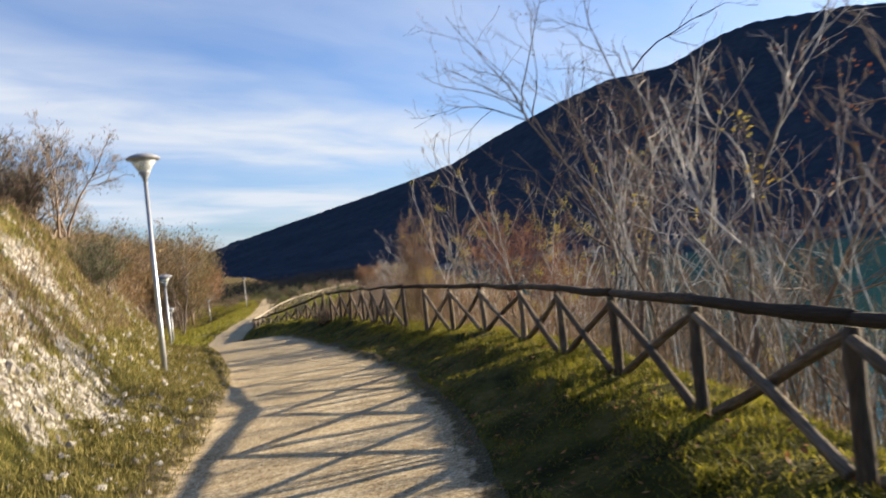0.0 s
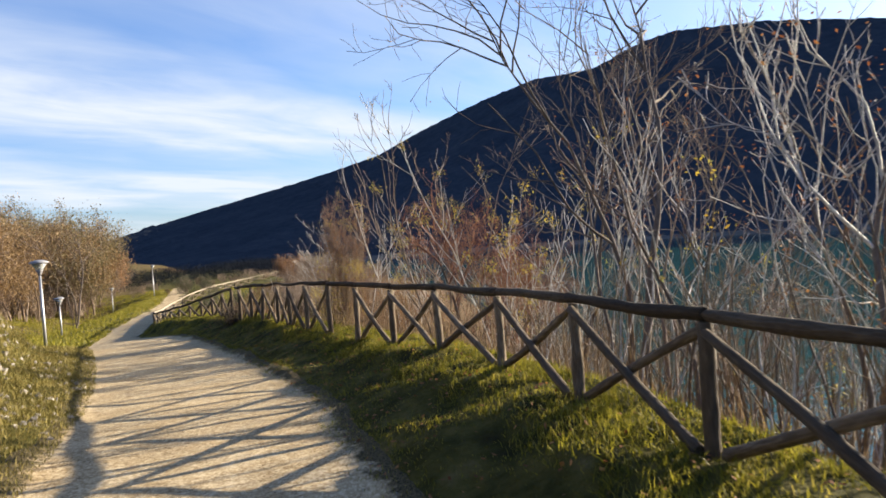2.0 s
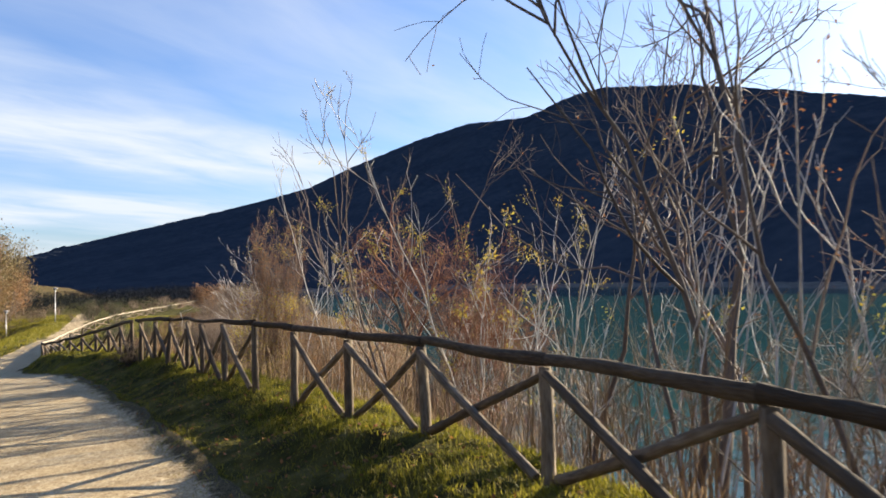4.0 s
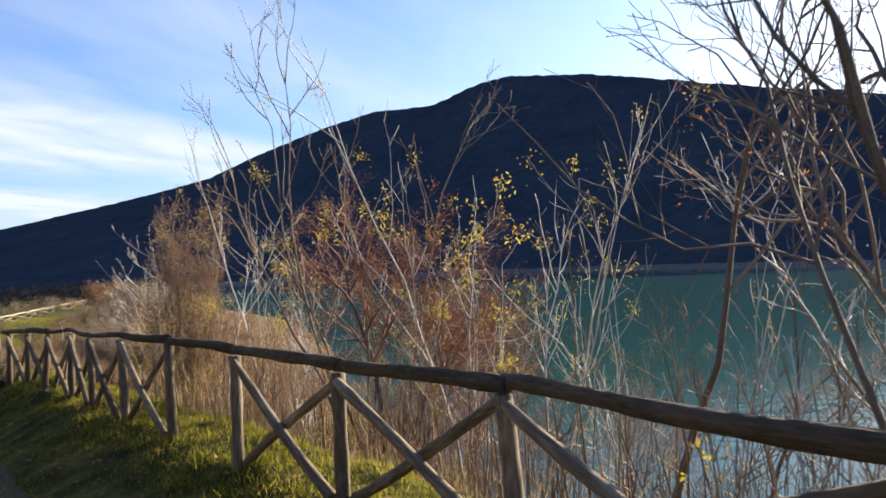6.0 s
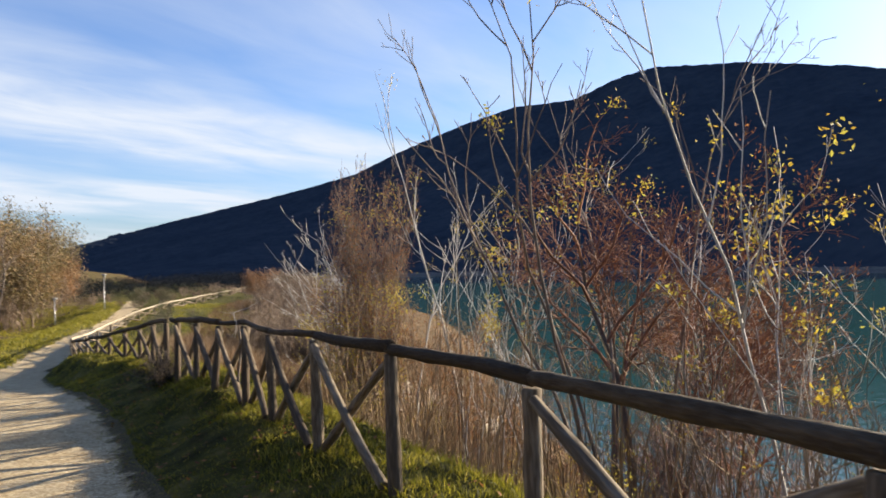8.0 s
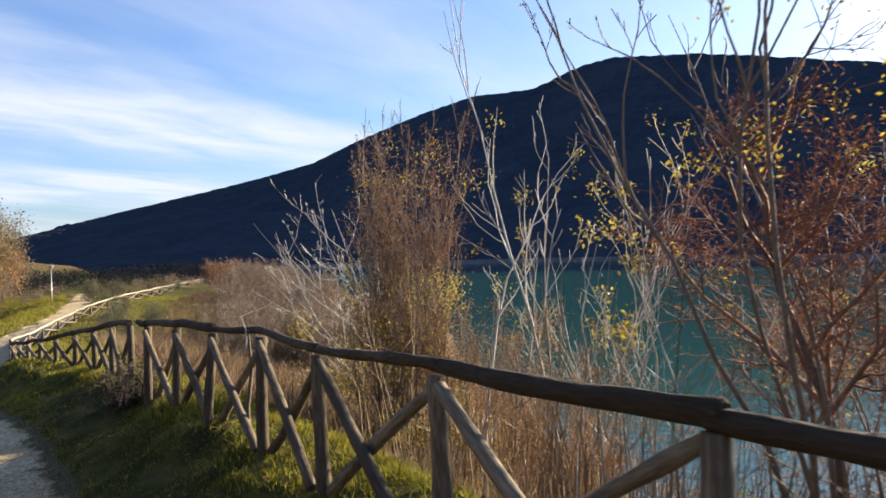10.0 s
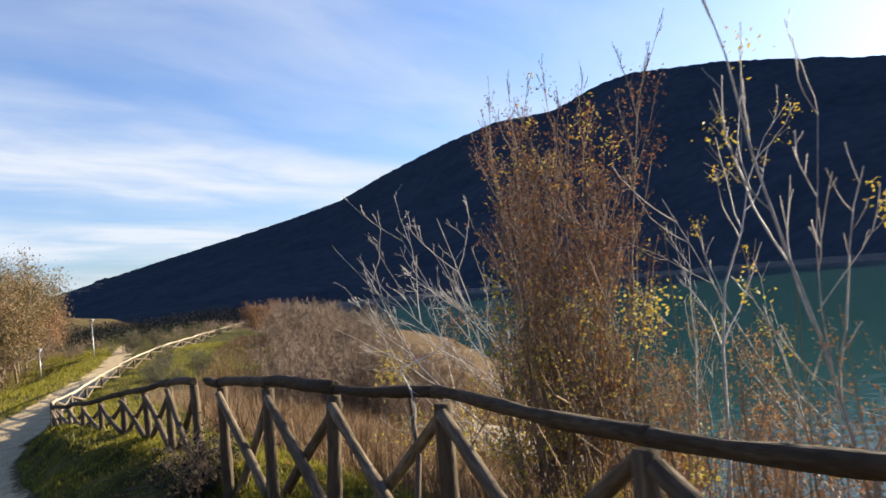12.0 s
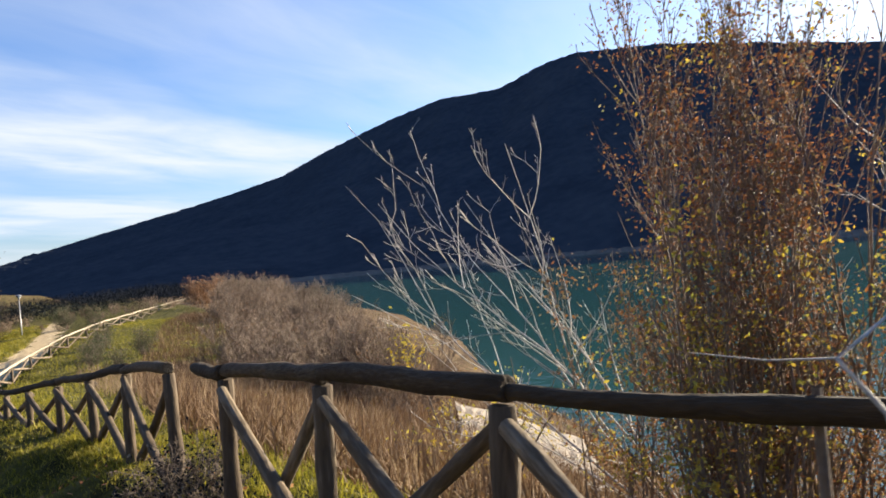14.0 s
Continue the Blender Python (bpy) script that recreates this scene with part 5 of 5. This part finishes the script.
x, y = scatter(rng, 60000, 1, 26, -9.5, -3.2, lambda x, y, d, g: (0.6 + wobble(x, y, 1.2, 2)) > g.random(len(x)))
blades("dry_grass", "straw-coloured dry grass on the top of the bank", "grass", M_STRAW, x, y, 0.08 + 0.2 * rng.random(len(x)) ** 2, 0.01 + 0.006 * rng.random(len(x)), rng, 0.9)
x, y = scatter(rng, 90000, 24, 110, -22, -1.3, lambda x, y, d, g: (0.75 + wobble(x, y, 0.5, 2)) > g.random(len(x)))
blades("grass", "green and straw grass on the far slope", "grass", M_GRASS, x, y, 0.1 + 0.25 * rng.random(len(x)) ** 2, 0.03 + 0.03 * rng.random(len(x)), rng, 0.9)
x, y = scatter(rng, 22000, 0, 40, 3.45, 7.5)
blades("dry_grass", "tall dry tan grass on the slope below the fence", "grass", M_STRAW, x, y, 0.12 + 0.5 * rng.random(len(x)) ** 2, 0.006 + 0.004 * rng.random(len(x)), rng, 0.6)

x, y = scatter(rng, 110000, 22, 75, 3.0, 22.0, lambda x, y, d, g: (d - 2.6 > 0.13 * (y - 22)) & ((0.6 + wobble(x, y, 0.9, 4)) > g.random(len(x))))
blades("dry_grass", "rust-brown dry grass on the headland slope", "grass", M_RUST, x, y, 0.12 + 0.4 * rng.random(len(x)) ** 2, 0.012 + 0.012 * rng.random(len(x)), rng, 0.8)

x, y = scatter(rng, 45000, 19, 42, 3.2, 12.0, lambda x, y, d, g: d - 2.6 > 0.13 * (y - 22))
blades("dry_grass", "golden-brown dry grass below the broken fence", "grass", M_RUST, x, y, 0.12 + 0.45 * rng.random(len(x)) ** 2, 0.010 + 0.008 * rng.random(len(x)), rng, 0.8)

# dry canes: thin upright stems crowding the slope
for cane_name, cane_label, cane_mat, n, tallest in (("dry_canes", "thin dry tan canes on the slope below the fence", M_STRAW, 800, 1.1), ("bare_shoots", "thin grey-brown leafless shoots on the slope below the fence", M_SHOOT, 900, 1.5)):
    V, F = [], []
    x, y = scatter(rng, n, 1, 18.5, 3.5, 8.0)
    z = height(x, y)
    for i in range(len(x)):
        h = 0.5 + tallest * rng.random() ** 1.5
        lx, ly = rng.standard_normal(2) * 0.13 * h
        bx, by = rng.standard_normal(2) * 0.04
        tube(V, F, [(x[i], y[i], z[i] - 0.05), (x[i] + lx * 0.35 + bx, y[i] + ly * 0.35 + by, z[i] + h * 0.5), (x[i] + lx, y[i] + ly, z[i] + h)], (0.007, 0.005, 0.0025), 3, False)
        if h > 0.9:
            for f in (0.55, 0.75):
                ax, ay = rng.standard_normal(2) * 0.16
                q = (x[i] + lx * f, y[i] + ly * f, z[i] + h * f)
                tube(V, F, [q, (q[0] + ax * 0.6, q[1] + ay * 0.6, q[2] + 0.1), (q[0] + ax, q[1] + ay, q[2] + 0.27)], (0.004, 0.003, 0.002), 3, False)
    tagged(mesh_object(cane_name, V, F, cane_mat), cane_label, "canes", kind="stuff")

# loose stones on the bank and along the path's edge
STONE_M = []
for k in range(8):
    bm = bmesh.new()
    bmesh.ops.create_icosphere(bm, subdivisions=1, radius=1.0)
    g = random.Random(500 + k)
    for v in bm.verts:
        v.co = Vector((v.co.x * 1.25, v.co.y, v.co.z * 0.7)) * g.uniform(0.72, 1.18)
    me = bpy.data.meshes.new("stone")
    bm.to_mesh(me)
    bm.free()
    me.materials.append(M_ROCK)
    STONE_M.append(me)
g = np.random.default_rng(90)
x, y = scatter(g, 22000, 1.0, 20, -4.6, -1.5, lambda x, y, d, q: (0.7 * outcrop(x, y) + 0.20 + 0.10 * (d > -2.3)) * (0.65 + 0.7 * wobble(x, y, 2.6, 6)) > q.random(len(x)))
stone_z = height(x, y)
count = 0
SV, SF = [], []
for i in range(len(x)):
    s = 0.010 + 0.07 * g.random() ** 5
    m = Matrix.Translation((x[i], y[i], stone_z[i] - s * 0.3)) @ Euler(g.random(3) * 6.28).to_matrix().to_4x4() @ Matrix.Diagonal((s, s, s, 1))
    me = STONE_M[i % 8]
    if count < 260 and s > 0.03:
        ob = new("stone", me)
        ob.parent = ground
        ob.matrix_basis = m
        count += 1
    else:
        b = len(SV)
        SV.extend([(m @ v.co)[:] for v in me.vertices])
        SF.extend([tuple(b + q for q in p.vertices) for p in me.polygons])
tagged(mesh_object("rubble", SV, SF, M_ROCK), "small pale limestone rubble on the bank", "rubble", kind="stuff")

# fallen leaves on the verge
V, F = [], []
x, y = scatter(rng, 1600, 0, 24, 1.2, 3.2)
z = height(x, y) + 0.03
for i in range(len(x)):
    u = rng.standard_normal(3) * (1, 1, 0.35)
    u /= np.linalg.norm(u)
    w = np.cross(u, (0, 0, 1.0)) + 0.3 * rng.standard_normal(3)
    w /= np.linalg.norm(w)
    c, s = np.array((x[i], y[i], z[i])), 0.016 + 0.018 * rng.random()
    b = len(V)
    V.extend([(c - u * s).tolist(), (c + w * s * 0.55).tolist(), (c + u * s).tolist(), (c - w * s * 0.55).tolist()])
    F.append((b, b + 1, b + 2, b + 3))
tagged(mesh_object("fallen_leaves", V, F, M_LEAF_BROWN), "fallen brown leaves in the verge grass", "leaves", kind="stuff")

# loose pebbles on the path
g = np.random.default_rng(93)
x, y = scatter(g, 7000, 1.0, 19, -1.45, 1.25)
z = height(x, y) + 0.022
base = np.array([(1, 0, 0), (-0.9, 0.1, 0), (0, 0.8, 0.05), (0.1, -0.85, 0), (0, 0, 0.62), (0, 0.1, -0.5)])
tri = np.array([(0, 2, 4), (2, 1, 4), (1, 3, 4), (3, 0, 4), (2, 0, 5), (1, 2, 5), (3, 1, 5), (0, 3, 5)])
n = len(x)
a = g.random(n) * 6.28
s = 0.004 + 0.012 * g.random(n) ** 3
ca, sn = np.cos(a), np.sin(a)
P = base[None] * g.uniform(0.7, 1.25, (n, 6, 1)) * s[:, None, None]
P = np.stack([P[..., 0] * ca[:, None] - P[..., 1] * sn[:, None], P[..., 0] * sn[:, None] + P[..., 1] * ca[:, None], P[..., 2]], -1) + np.column_stack([x, y, z])[:, None]
tagged(mesh_object("pebbles", P.reshape(-1, 3), (np.arange(n)[:, None, None] * 6 + tri[None]).reshape(-1, 3), M_ROCK), "small loose pebbles on the gravel path", "pebbles", kind="stuff")
